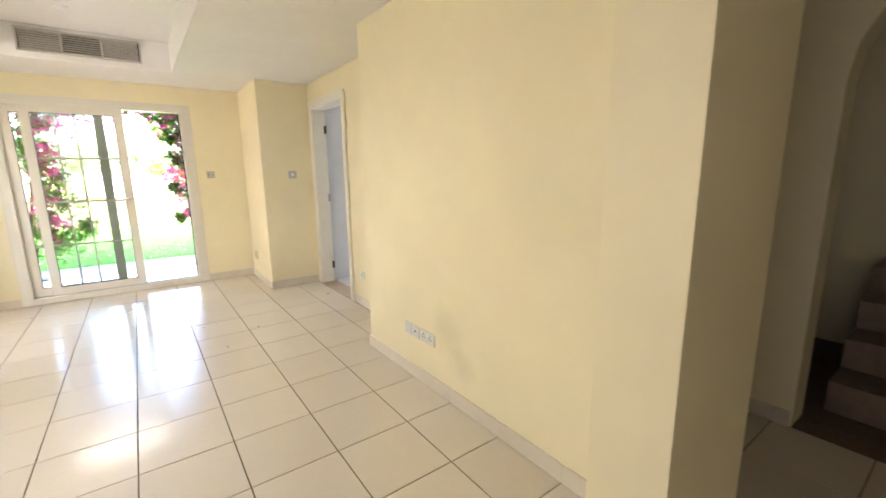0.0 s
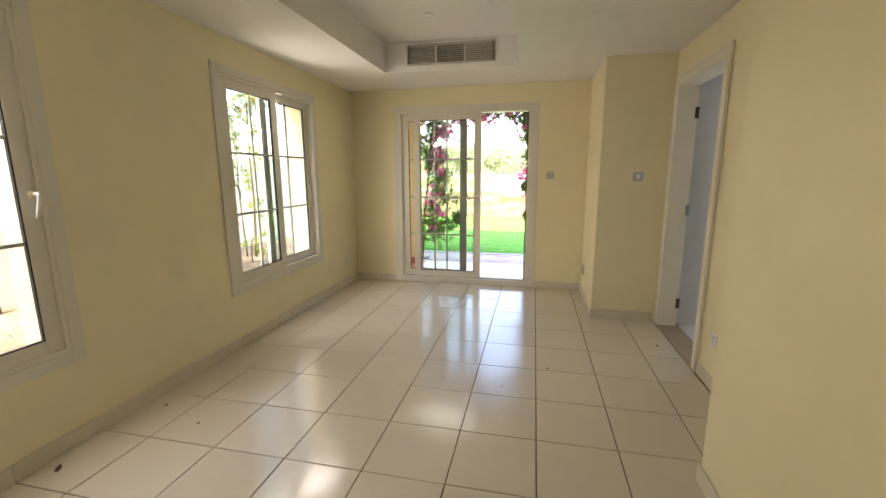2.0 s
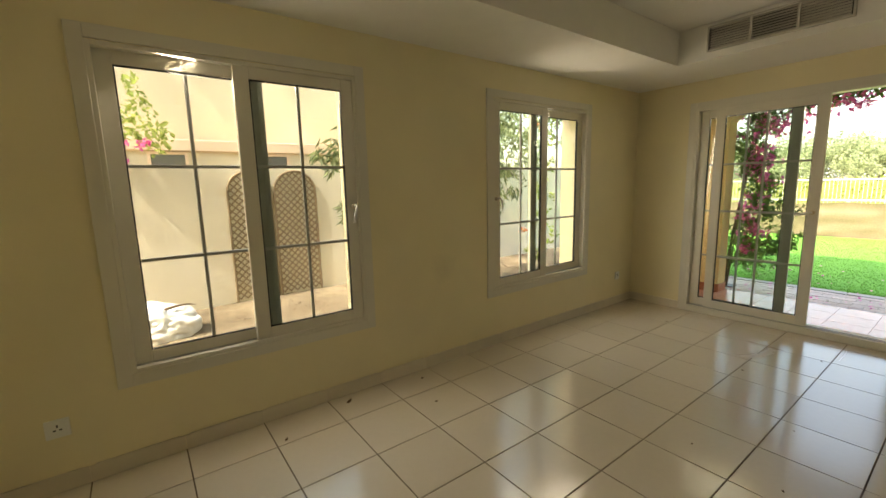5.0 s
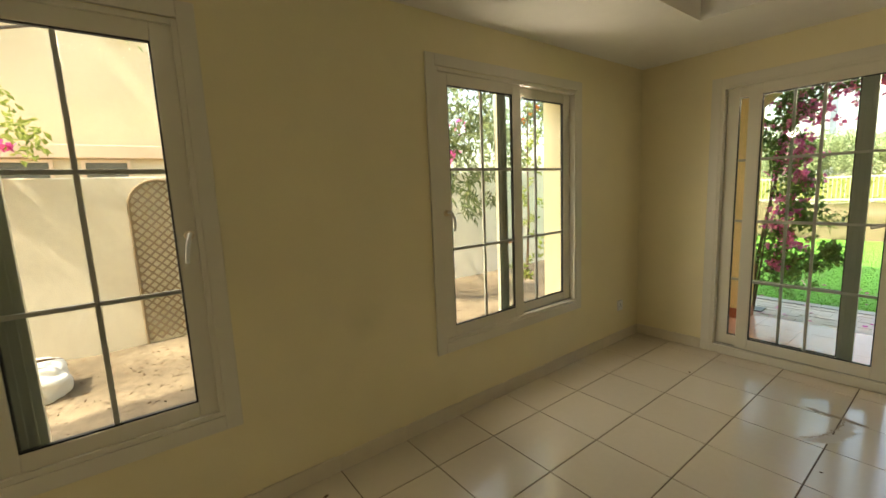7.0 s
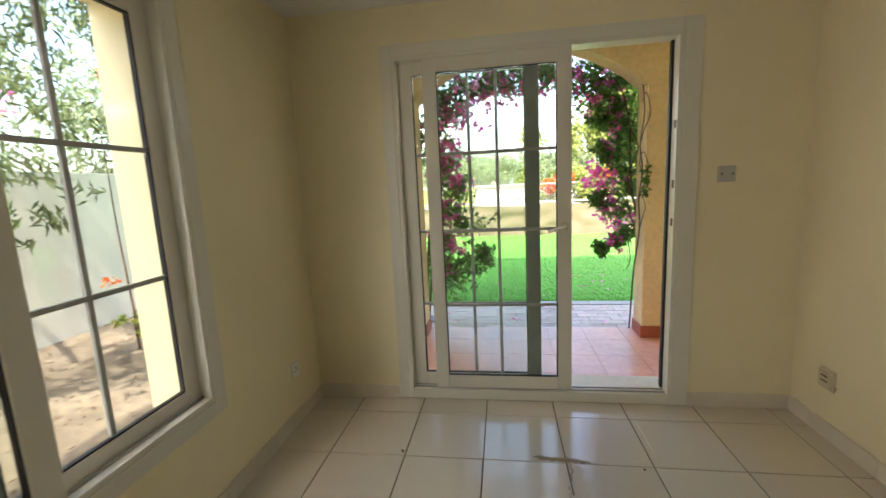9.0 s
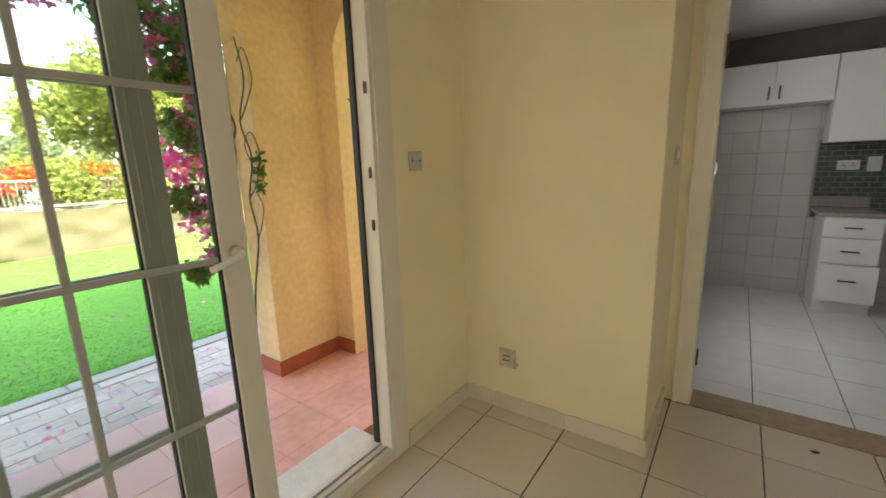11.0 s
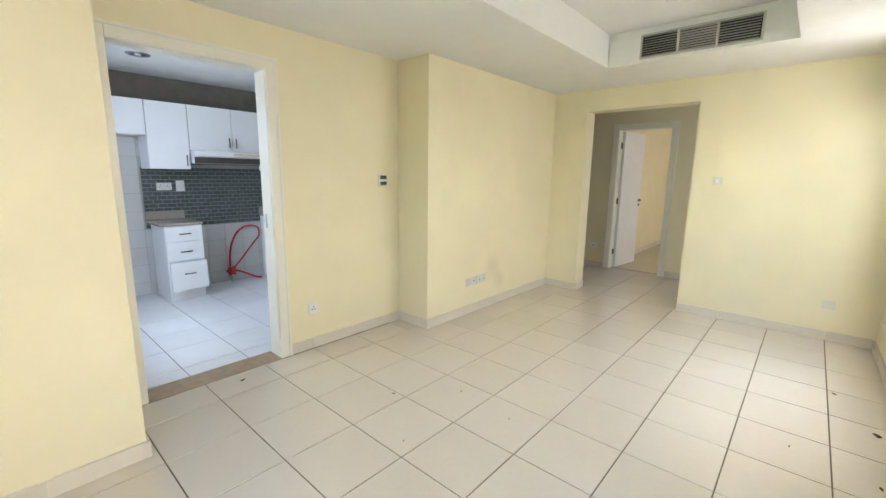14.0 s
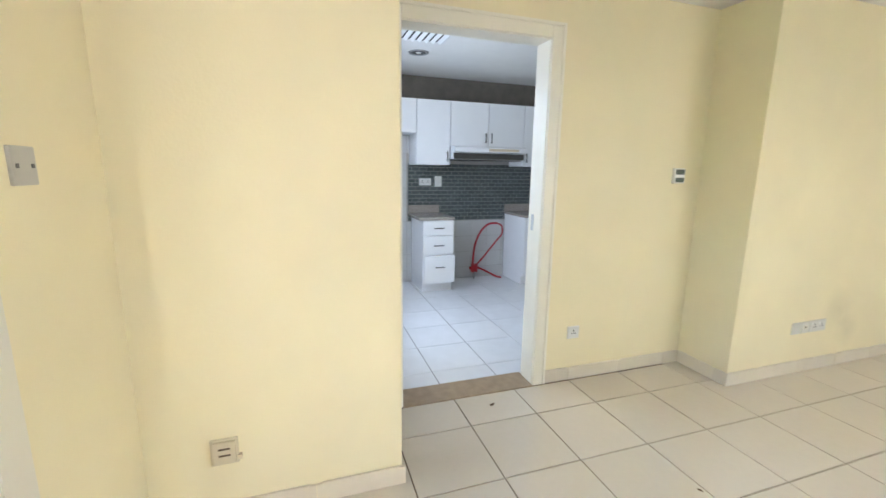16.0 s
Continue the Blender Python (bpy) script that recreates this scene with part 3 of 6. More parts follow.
def window(name, y0, y1, inner_first, label):
    """A two-leaf sliding window in the west wall with its casing, cill and handle."""
    w = thing(name, (XW, (y0 + y1) / 2, WZ0), label, "window", kind="structure")
    part("casing", ring("x", y0 - 0.062, y1 + 0.062, WZ0 - 0.065, WZ1 + 0.068, 0.064, XW - 0.002, XW + 0.013, 0.004), UPVC, w, "flat pale window casing")
    part("window_frame", ring("x", y0, y1, WZ0, WZ1, 0.022, XW - 0.09, XW + 0.009, 0.003), UPVC, w)
    slope = [(XW - 0.089, WZ0 - 0.004), (XWO - 0.03, WZ0 - 0.125), (XWO - 0.03, WZ0 - 0.149), (XW - 0.089, WZ0 - 0.149)]
    part("sill", plate(bmesh.new(), "y", slope, y0 + 0.002, y1 - 0.002), NEIGHBOUR, w, "sloping rendered outer sill")
    part("apron", B(XW - 0.088, XW, y0, y1, WZ0 - 0.15, WZ0 - 0.001), PAINT, w, "cream painted wall under the window")
    bm = bmesh.new()
    for d in (0.03, 0.062):
        box(bm, XW - d - 0.003, XW - d + 0.003, y0 + 0.022, y1 - 0.022, WZ0 + 0.022, WZ0 + 0.031)
    part("track", bm, TRACK, w, "grey aluminium sliding track")
    z0, z1 = WZ0 + 0.006, WZ1 - 0.006
    width = (y1 - y0) * 0.53
    if inner_first:
        ui, uo = (y0 + 0.014, y0 + 0.014 + width + 0.005), (y1 - width - 0.092, y1 - 0.014)
    else:
        ui, uo = (y1 - width - 0.012, y1 - 0.012), (y0 + 0.014, y0 + width + 0.066)
    inner, a, b = sash(w, "x", *ui, z0, z1, XW - 0.004, 3)
    outer, c, e = sash(w, "x", *uo, z0, z1, XW - 0.040, 3)
    m0, m1 = (uo[0], uo[0] + 0.078) if inner_first else (uo[1] - 0.078, uo[1])
    bm = box(bmesh.new(), e - 0.001, e + 0.002, m0 + 0.001, m1 - 0.001, z0 + 0.01, z1 - 0.01)
    for q in (0.018, 0.046):
        box(bm, e + 0.001, e + 0.006, m0 + q, m0 + q + 0.007, z0 + 0.012, z1 - 0.012, 0.001)
    part("meeting_stile", bm, GREYGREEN, outer, "ribbed grey-green meeting stile")
    hy = ui[0] + 0.036 if inner_first else ui[1] - 0.036
    bm = bmesh.new()
    rod(bm, (b - 0.002, hy, 1.275), (b + 0.022, hy, 1.275), 0.019, 0.015, 14)
    part("handle", bm, BEIGEPLASTIC, inner, "beige handle boss", smooth=True)
    s = 1 if inner_first else -1
    tube_pts = spline([(b + 0.018, hy, 1.275), (b + 0.04, hy, 1.282), (b + 0.056, hy + 0.006 * s, 1.270), (b + 0.062, hy + 0.014 * s, 1.238), (b + 0.058, hy + 0.020 * s, 1.198), (b + 0.05, hy + 0.021 * s, 1.172)])
    part("lever", tube(bmesh.new(), tube_pts, 0.0078, 8), WHITEPLASTIC, inner, "curved white window lever", smooth=True)
    part("bumper", B(b - 0.03, b - 0.002, (y1 if inner_first else y0) - 0.02, (y1 if inner_first else y0) + 0.004, 1.255, 1.275), BLACK, w)
    return w


window("window_1", *W1, False, "white plastic sliding window with glazing bars over the side yard")
window("window_2", *W2, True, "white plastic sliding window with glazing bars near the corner")

# garden sliding door
sd = thing("door_garden", (-0.24, YS, 0), "white plastic sliding garden door, its leaf pushed half open", "door", kind="structure")
for x0, x1, z0, z1 in ((SX0 - 0.07, SX0 - 0.002, 0.003, SZ1 + 0.07), (SX1 + 0.002, SX1 + 0.095, 0.003, SZ1 + 0.07), (SX0 - 0.001, SX1 + 0.001, SZ1 + 0.002, SZ1 + 0.07)):
    part("casing", B(x0, x1, YS - 0.012, YS + 0.004, z0, z1, bevel=0.004), UPVC, sd, "flat pale door casing")
for x0, x1, z0 in ((SX0 - 0.05, SX0 + 0.018, 0.05), (SX1 - 0.018, SX1 + 0.05, 0.05), (SX0 + 0.018, SX1 - 0.018, SZ1 - 0.018)):
    part("door_frame", B(x0, x1, YS - 0.008, YS + 0.10, z0, SZ1 + 0.06, bevel=0.003), UPVC, sd)
part("threshold", B(SX0 - 0.05, SX1 + 0.05, YS - 0.009, YS + 0.095, 0.002, 0.066, bevel=0.006), UPVC, sd, "raised white door threshold")
bm = bmesh.new()
for d in (0.018, 0.056):
    box(bm, SX0 + 0.02, SX1 - 0.02, YS + d - 0.003, YS + d + 0.003, 0.064, 0.074)
part("track", bm, TRACK, sd, "grey aluminium sliding track")
part("outer_sill", B(SX0 - 0.05, SX1 + 0.05, YS + 0.096, YSO + 0.03, -0.05, 0.02, bevel=0.008), WALLPALE, sd, "pale stone step at the garden door")
part("jamb_seal", B(SX1 - 0.032, SX1 - 0.0185, YS + 0.064, YS + 0.090, 0.075, SZ1 - 0.02), RUBBER, sd, "black rubber door seal")
bm = bmesh.new()
for z in (1.09, 1.30, 1.62):
    box(bm, SX1 - 0.024, SX1 - 0.0182, YS + 0.008, YS + 0.022, z - 0.022, z + 0.022, 0.002)
part("strike_plate", bm, BRASS, sd, "dark metal lock strikes")
leaf, a, b = sash(sd, "y", -0.85, -0.015, 0.075, SZ1 - 0.012, YS + 0.004, 4, side=-1)
outer, c, e = sash(sd, "y", SX0 + 0.018, -0.19, 0.075, SZ1 - 0.012, YS + 0.044, 4, side=-1)
bm = box(bmesh.new(), -0.269, -0.191, c - 0.002, c + 0.001, 0.085, SZ1 - 0.022)
for q in (-0.252, -0.222):
    box(bm, q, q + 0.007, c - 0.006, c - 0.001, 0.087, SZ1 - 0.024, 0.001)
part("meeting_stile", bm, GREYGREEN, outer, "ribbed grey-green meeting stile")
bm = bmesh.new()
rod(bm, (-0.055, YS + 0.006, 1.09), (-0.055, YS - 0.024, 1.09), 0.021, 0.017, 14)
part("handle", bm, BEIGEPLASTIC, leaf, "beige handle boss", smooth=True)
part("lever", tube(bmesh.new(), spline([(-0.055, YS - 0.02, 1.09), (-0.060, YS - 0.046, 1.092), (-0.075, YS - 0.058, 1.088), (-0.105, YS - 0.058, 1.078), (-0.155, YS - 0.052, 1.062)]), 0.0095, 8), WHITEPLASTIC, leaf, "white lever of the sliding door", smooth=True)


def door_frame(name, axis, u0, u1, z, a, b, label, sidew=0.085):
    """A door lining with casings on the near side."""
    d = thing(name, ((a + b) / 2, (u0 + u1) / 2, 0) if axis == "x" else ((u0 + u1) / 2, (a + b) / 2, 0), label, "door", kind="structure")
    lo, hi = min(a, b), max(a, b)
    out = (a - 0.016, a - 0.003) if a < b else (a + 0.003, a + 0.016)
    bead = (out[0] - 0.008, out[0] + 0.002) if a < b else (out[1] - 0.002, out[1] + 0.008)

    def bar(p, q, r, s, e, f, m=None):
        m = m or bmesh.new()
        return box(m, e, f, p, q, r, s, 0.003) if axis == "x" else box(m, p, q, e, f, r, s, 0.003)
    for p, q, r, s in ((u0 - 0.02, u0, 0, z), (u1, u1 + 0.02, 0, z), (u0 - 0.02, u1 + 0.02, z, z + 0.02)):
        part("lining", bar(p, q, r, s, lo - 0.002, hi + 0.002), WOODPAINT, d)
    w = sidew
    for board, edge in (((u0 - w, u0 - 0.004, 0, z + w), (u0 - w, u0 - w + 0.018, 0, z + w)),
                        ((u1 + 0.004, u1 + w, 0, z + w), (u1 + w - 0.018, u1 + w, 0, z + w)),
                        ((u0 - 0.003, u1 + 0.003, z + 0.004, z + w), (u0 - w + 0.019, u1 + w - 0.019, z + w - 0.018, z + w))):
        c = part("casing", bar(*board, *out), WOODPAINT, d, "moulded white door casing")
        part("bead", bar(*edge, *bead), WOODPAINT, c)
    return d


kd = door_frame("door_kitchen", "x", KD0, KD1, KDZ, XK, XKO, "white painted kitchen doorway, its door taken off the hinges")
part("threshold", B(XK - 0.02, XKO + 0.03, KD0, KD1, -0.006, 0.006, bevel=0.002), MARBLE, kd, "brown marble threshold strip")
for z, metal in ((0.22, BRASS), (1.05, STEEL), (1.85, BRASS)):
    part("hinge", B(XKO - 0.020, XKO + 0.010, KD1 - 0.010, KD1 - 0.001, z - 0.045, z + 0.045, bevel=0.002), metal, kd, "narrow metal hinge")
part("strike_plate", B(XKO - 0.06, XKO - 0.035, KD0 - 0.001, KD0 + 0.003, 0.99, 1.09), STEEL, kd)

hd = door_frame("door_hall", "y", HD0, HD1, HDZ, YBACK, YBACK - 0.14, "white painted door standing ajar behind the hall")
swing = Matrix.Translation((HD1 - 0.004, YBACK - 0.13, 0)) @ Matrix.Rotation(radians(-97), 4, "Z")
leaf = part("door_leaf", B(0.0, 0.68, -0.04, 0.0, 0.008, HDZ - 0.006, bevel=0.003, m=swing), DOORPAINT, hd, "white flush door leaf, half open")
for z in (0.25, 1.03, 1.85):
    part("hinge", B(HD1 - 0.012, HD1 - 0.001, YBACK - 0.145, YBACK - 0.08, z - 0.045, z + 0.045, bevel=0.002), BRASS, hd, "dark bronze hinge")
bm = bmesh.new()
rod(bm, swing @ Vector((0.63, -0.04, 1.03)), swing @ Vector((0.63, -0.075, 1.03)), 0.022, 0.012, 12)
tube(bm, [swing @ Vector(p) for p in ((0.63, -0.07, 1.03), (0.60, -0.08, 1.03), (0.52, -0.08, 1.025))], 0.009, 8)
rod(bm, swing @ Vector((0.63, -0.038, 0.955)), swing @ Vector((0.63, -0.05, 0.955)), 0.018, 0.018, 12)
part("door_handle", bm, DARKSTEEL, leaf, "dark metal lever handle", smooth=False)

# ---- floors: a bed of grout with tiles laid on it ----
floor = structure("floor", B(XW, XK + 0.02, YBACK - 0.14, YS, -0.12, -0.004), GROUT, "cream glazed tile floor with brown grout", "floor")
box_b = B(XK + 0.02, 4.44, YBACK - 0.14, 1.6, -0.12, -0.004)
structure("floor_hall", box_b, GROUT, "tiled floor of the hall and stair foot", "floor")
structure("floor_bedroom", B(-2.74, 1.36, -4.34, YBACK - 0.14, -0.12, 0.0), TILE, "cream tiled floor of the room behind", "floor")
tile = tile_mesh("tile", TILE)
for i in range(-5, 8):
    for j in range(-11, 9):
        x0, y0 = GX + PITCH * i, GY + PITCH * j
        x1, y1 = x0 + PITCH, y0 + PITCH
        x0, x1 = max(x0, XW), min(x1, XK - 0.02 if y0 > YB else 2.66)
        y0, y1 = max(y0, YBACK - 0.1), min(y1, YS)
        if x1 - x0 < 0.03 or y1 - y0 < 0.03:
            continue
        if x1 - x0 < 0.03 or x0 > XB and y1 < YB and y0 > YH and not (x0 > 1.4 and y1 < 1.7) or x0 > XA and y0 > YA or x1 < -0.96 and y1 < YHO:
            continue
        g = 0.0029
        piece("tile", tile, floor, ((x0 + x1) / 2, (y0 + y1) / 2, random.uniform(-0.0003, 0.0003)), (x1 - x0 - 2 * g, y1 - y0 - 2 * g, 0.01), (random.uniform(-.0006, .0006), random.uniform(-.0006, .0006), 0))


# ---- skirting tiles, laid to the joints of the floor ----
def skirting(name, axis, u0, u1, at, into, label="cream skirting tiles along the wall foot", g0=None, mat_mesh=[]):
    ob = thing(name, (at, (u0 + u1) / 2, 0) if axis == "x" else ((u0 + u1) / 2, at, 0), label, "skirting", kind="structure")
    if not mat_mesh:
        bm = bmesh.new()
        box(bm, -0.5, 0.5, -0.5, 0.5, 0.0, 1.0)
        top = [e for e in bm.edges if all(v.co.z > 0.9 for v in e.verts)]
        bmesh.ops.bevel(bm, geom=top, offset=0.06, segments=2, affect="EDGES")
        mat_mesh.append(finish(bm, "skirting_tile", SKIRT))
    off = GY if axis == "x" else GX
    k = math.floor((u0 - off) / PITCH)
    while off + PITCH * k < u1 - 0.004:
        a, b = max(u0, off + PITCH * k) + 0.001, min(u1, off + PITCH * (k + 1)) - 0.001
        k += 1
        if b - a < 0.012:
            continue
        d = random.uniform(0.011, 0.014)
        c = at + into * d / 2
        piece("skirting_tile", mat_mesh[0], ob, (c, (a + b) / 2, 0.0005) if axis == "x" else ((a + b) / 2, c, 0.0005), (d, b - a, 0.085) if axis == "x" else (b - a, d, 0.085))
    return ob


skirting("baseboard_west", "x", YH + 0.014, YS - 0.014, XW, 1)
skirting("baseboard_north_west", "y", XW, SX0 - 0.072, YS, -1)
skirting("baseboard_north_east", "y", SX1 + 0.097, XA - 0.014, YS, -1)
skirting("baseboard_column", "x", YA - 0.014, YS, XA, -1)
skirting("baseboard_column_end", "y", XA, XK - 0.03, YA, -1)
skirting("baseboard_kitchen", "x", YB + 0.014, KD0 - 0.087, XK, -1)
skirting("baseboard_block_end", "y", XB, XK, YB, 1)
skirting("baseboard_block", "x", YH + 0.014, YB + 0.014, XB, -1)
skirting("baseboard_south_east", "y", OP1, XB, YH, 1)
skirting("baseboard_south_west", "y", XW, OP0, YH, 1)
skirting("baseboard_hall_east", "y", HD1 + 0.09, 2.66, YBACK, 1)
skirting("baseboard_hall_west", "y", -0.96, HD0 - 0.09, YBACK, 1)
skirting("baseboard_recess", "x", 0.52, 1.6, 2.66, -1)
skirting("baseboard_jamb", "x", YHO, YH, OP1, -1)
skirting("baseboard_bedroom", "x", -4.2, YBACK - 0.16, 1.22, -1)

# ---- fittings in the living room ----


def outlet(name, axis, at, into, u0, u1, z0, z1, label, category, kind_of, mat=None):
    """A flush wall plate with its own details."""
    mat = mat or CREAMPLASTIC
    cu, cz = (u0 + u1) / 2, (z0 + z1) / 2
    t = thing(name, (at, cu, cz) if axis == "x" else (cu, at, cz), label, category)

    def slab(p, q, r, s, d0, d1, bevel=0.0015):
        e, f = sorted((at + into * d0, at + into * d1))
        return B(e, f, p, q, r, s, bevel=bevel) if axis == "x" else B(p, q, e, f, r, s, bevel=bevel)
    part("plate", slab(u0, u1, z0, z1, -0.001, 0.009, 0.003), mat, t)
    w, h = u1 - u0, z1 - z0
    if kind_of == "switch":
        part("rocker", slab(cu - w * 0.16, cu + w * 0.16, cz - h * 0.2, cz + h * 0.2, 0.007, 0.013), WHITEPLASTIC, t)
        for s in (-1, 1):
            part("screw", slab(cu + s * w * 0.36 - 0.003, cu + s * w * 0.36 + 0.003, cz - 0.003, cz + 0.003, 0.007, 0.0105, 0), STEEL, t)
    elif kind_of == "screwed":
        for k in (-1, 1):
            part("screw", slab(cu + k * w * 0.32 - 0.005, cu + k * w * 0.32 + 0.005, cz - 0.005, cz + 0.005, 0.007, 0.011, 0.001), DARKSTEEL, t)
    elif kind_of in ("socket", "double"):
        n = 2 if kind_of == "double" else 1
        for k in range(n):
            c = cu if n == 1 else u0 + w * (0.28 + 0.44 * k)
            for du, dz, sw, sh in ((0, 0.013, 0.0035, 0.006), (-0.011, -0.006, 0.0055, 0.003), (0.011, -0.006, 0.0055, 0.003)):
                part("pin_slot", slab(c + du - sw, c + du + sw, cz + dz - sh, cz + dz + sh, 0.007, 0.0098, 0), BLACK, t)
            part("rocker", slab(c + 0.018, c + 0.028, cz + 0.012, cz + 0.028, 0.007, 0.012), WHITEPLASTIC, t)
    elif kind_of == "data":
        part("port", slab(cu - 0.018, cu + 0.018, cz - 0.01, cz + 0.014, 0.007, 0.010, 0), CREAMPLASTIC, t)
        part("port_opening", slab(cu - 0.009, cu + 0.009, cz - 0.004, cz + 0.008, 0.009, 0.0108, 0), BLACK, t)
    elif kind_of == "phone":
        part("cover", slab(u0 + 0.008, u1 - 0.008, z0 + 0.012, z1 - 0.006, 0.007, 0.022, 0.004), mat, t)
        part("slot", slab(cu - 0.022, cu + 0.018, cz + 0.016, cz + 0.023, 0.02, 0.0232, 0), BRASS, t)
        part("slot", slab(cu - 0.022, cu + 0.018, cz - 0.010, cz - 0.003, 0.02, 0.0232, 0), BRASS, t)
        part("plug", slab(u0 - 0.012, u0 + 0.004, z0 + 0.018, z0 + 0.036, 0.002, 0.018), BEIGEPLASTIC, t)
    return t


outlet("light_switch", "y", YS, -1, 0.745, 0.83, 1.30, 1.385, "grey blank plate with two dark screws beside the garden door", "switch", "screwed", GREYPLATE)
outlet("phone_socket", "x", XA, -1, 5.665, 5.76, 0.25, 0.355, "aged cream phone socket with a plug in it", "socket", "phone", OLDPLASTIC)
outlet("wall_socket", "x", XK, -1, 3.73, 3.815, 0.285, 0.368, "white single power socket on the kitchen wall", "socket", "socket", WHITEPLASTIC)
outlet("blank_plate", "x", XB, -1, 2.225, 2.305, 0.285, 0.365, "white blank wall plate", "socket", "blank", PALEPLATE)
outlet("data_socket", "x", XB, -1, 2.135, 2.215, 0.285, 0.365, "white data socket beside the blank plate", "socket", "data", PALEPLATE)
outlet("double_socket", "x", XB, -1, 1.965, 2.125, 0.285, 0.367, "white double power socket", "socket", "double", PALEPLATE)
outlet("hall_switch", "y", YH, 1, -0.425, -0.345, 1.325, 1.405, "cream light switch beside the hall opening", "switch", "switch")
outlet("low_socket", "y", YH, 1, -1.365, -1.275, 0.28, 0.36, "cream single socket low on the wall", "socket", "blank")
outlet("corner_socket", "x", XW, 1, 5.62, 5.70, 0.28, 0.37, "white single socket under the corner", "socket", "socket", WHITEPLASTIC)
outlet("yard_side_socket", "x", XW, 1, 0.86, 0.95, 0.27, 0.36, "white single socket under the window", "socket", "socket", WHITEPLASTIC)
outlet("column_switch", "y", YA, -1, 1.47, 1.56, 1.29, 1.375, "grey light switch on the column end", "switch", "switch", GREYPLATE)
outlet("recess_socket", "y", YH, 1, 1.20, 1.28, 0.235, 0.31, "cream blank plate in the corner", "socket", "blank", PAINT)
outlet("hall_socket", "y", YBACK, 1, 1.34, 1.42, 0.29, 0.37, "white single socket in the hall", "socket", "socket", WHITEPLASTIC)

th = thing("thermostat", (XK, 3.05, 1.33), "white air conditioning thermostat with dark display", "thermostat")
part("case", B(XK - 0.024, XK + 0.001, 3.006, 3.094, 1.285, 1.382, bevel=0.006), WHITEPLASTIC, th)
part("display", B(XK - 0.026, XK - 0.022, 3.014, 3.086, 1.342, 1.375, bevel=0.002), SCREEN, th, "dark grey display")
part("button_strip", B(XK - 0.026, XK - 0.022, 3.014, 3.086, 1.292, 1.322, bevel=0.002), SCREEN, th, "dark grey button strip")


def vent(name, y, into, x0, x1, z0, z1, label, label_group="air conditioning vents in the tray"):
    """A three-bay slatted air vent on the end of the ceiling tray."""
    v = thing(name, ((x0 + x1) / 2, y, z0), label, "air vent", label_group)
    lo, hi = sorted((y - into * 0.001, y + into * 0.003))
    part("backing", B(x0, x1, lo, hi, z0, z1), DUCT, v, "dark duct behind the slats")
    lo, hi = sorted((y + into * 0.003, y + into * 0.026))
    part("frame", ring("y", x0 - 0.012, x1 + 0.012, z0 - 0.012, z1 + 0.012, 0.014, lo, hi, 0.002), GRILLE, v)
    for k in (1, 2):
        c = x0 + (x1 - x0) * k / 3
        part("mullion", B(c - 0.009, c + 0.009, lo, hi, z0 + 0.002, z1 - 0.002, bevel=0.002), GRILLE, v)
    tilts = (0.95, 0.8, 1.0) if into < 0 else (0.55, 0.85, 0.4)
    n = 9
    for bay in range(3):
        p, q = x0 + (x1 - x0) * bay / 3 + 0.011, x0 + (x1 - x0) * (bay + 1) / 3 - 0.011
        for k in range(n):
            z = z0 + (z1 - z0) * (k + 0.5) / n
            tilt = tilts[bay] + random.uniform(-0.08, 0.08)
            m = Matrix.Translation(((p + q) / 2, y + into * 0.015, z)) @ Matrix.Rotation(-into * tilt, 4, "X")
            part("slat", box(bmesh.new(), -(q - p) / 2, (q - p) / 2, -0.0105, 0.0105, -0.0012, 0.0012, m=m), GRILLE, v)
    return v


vent("air_vent", TY1, -1, -0.650, 0.197, 2.428, 2.595, "grey slatted air conditioning vent in the ceiling tray")
vent("air_vent", TY0, 1, -0.665, 0.158, 2.400, 2.572, "grey slatted air conditioning vent over the hall opening")


def smoke_disc(x, y):
    d = thing("smoke_detector", (x, y, TRAY), "small round white smoke detector on the tray ceiling", "smoke detector", "round ceiling detectors")
    bm = bmesh.new()
    rod(bm, (x, y, TRAY - 0.012), (x, y, TRAY + 0.004), 0.048, 0.05, 28)
    part("base", bm, WHITEPLASTIC, d)
    bm = bmesh.new()
    rod(bm, (x, y, TRAY - 0.026), (x, y, TRAY - 0.011), 0.03, 0.04, 28)
    part("sensor_cap", bm, WHITEPLASTIC, d)


smoke_disc(-0.29, 4.55)
smoke_disc(-0.17, 2.0)

# dry leaves and dirt on the tiles
def floor_bit(name, x, y, size, label, seed):
    rng = random.Random(seed)
    bm = bmesh.new()
    n = 7
    pts = [(size * (0.6 + 0.5 * rng.random()) * math.cos(k * math.tau / n) * 1.4, size * (0.5 + 0.5 * rng.random()) * math.sin(k * math.tau / n) * 0.7) for k in range(n)]
    a = rng.random() * 3
    vs = [bm.verts.new((x + u * math.cos(a) - v * math.sin(a), y + u * math.sin(a) + v * math.cos(a), 0.002 + rng.random() * size * 0.5)) for u, v in pts]
    c = bm.verts.new((x, y, 0.004 + size * 0.35))
    lo = [bm.verts.new((v.co.x, v.co.y, v.co.z - 0.0012)) for v in vs]
    c2 = bm.verts.new((x, y, 0.0008))
    for k in range(n):
        j = (k + 1) % n
        bm.faces.new((vs[k], vs[j], c)), bm.faces.new((lo[j], lo[k], c2)), bm.faces.new((vs[j], vs[k], lo[k], lo[j]))
    return solid(name, bm, DIRT, label, "debris", "dry bits on the floor")


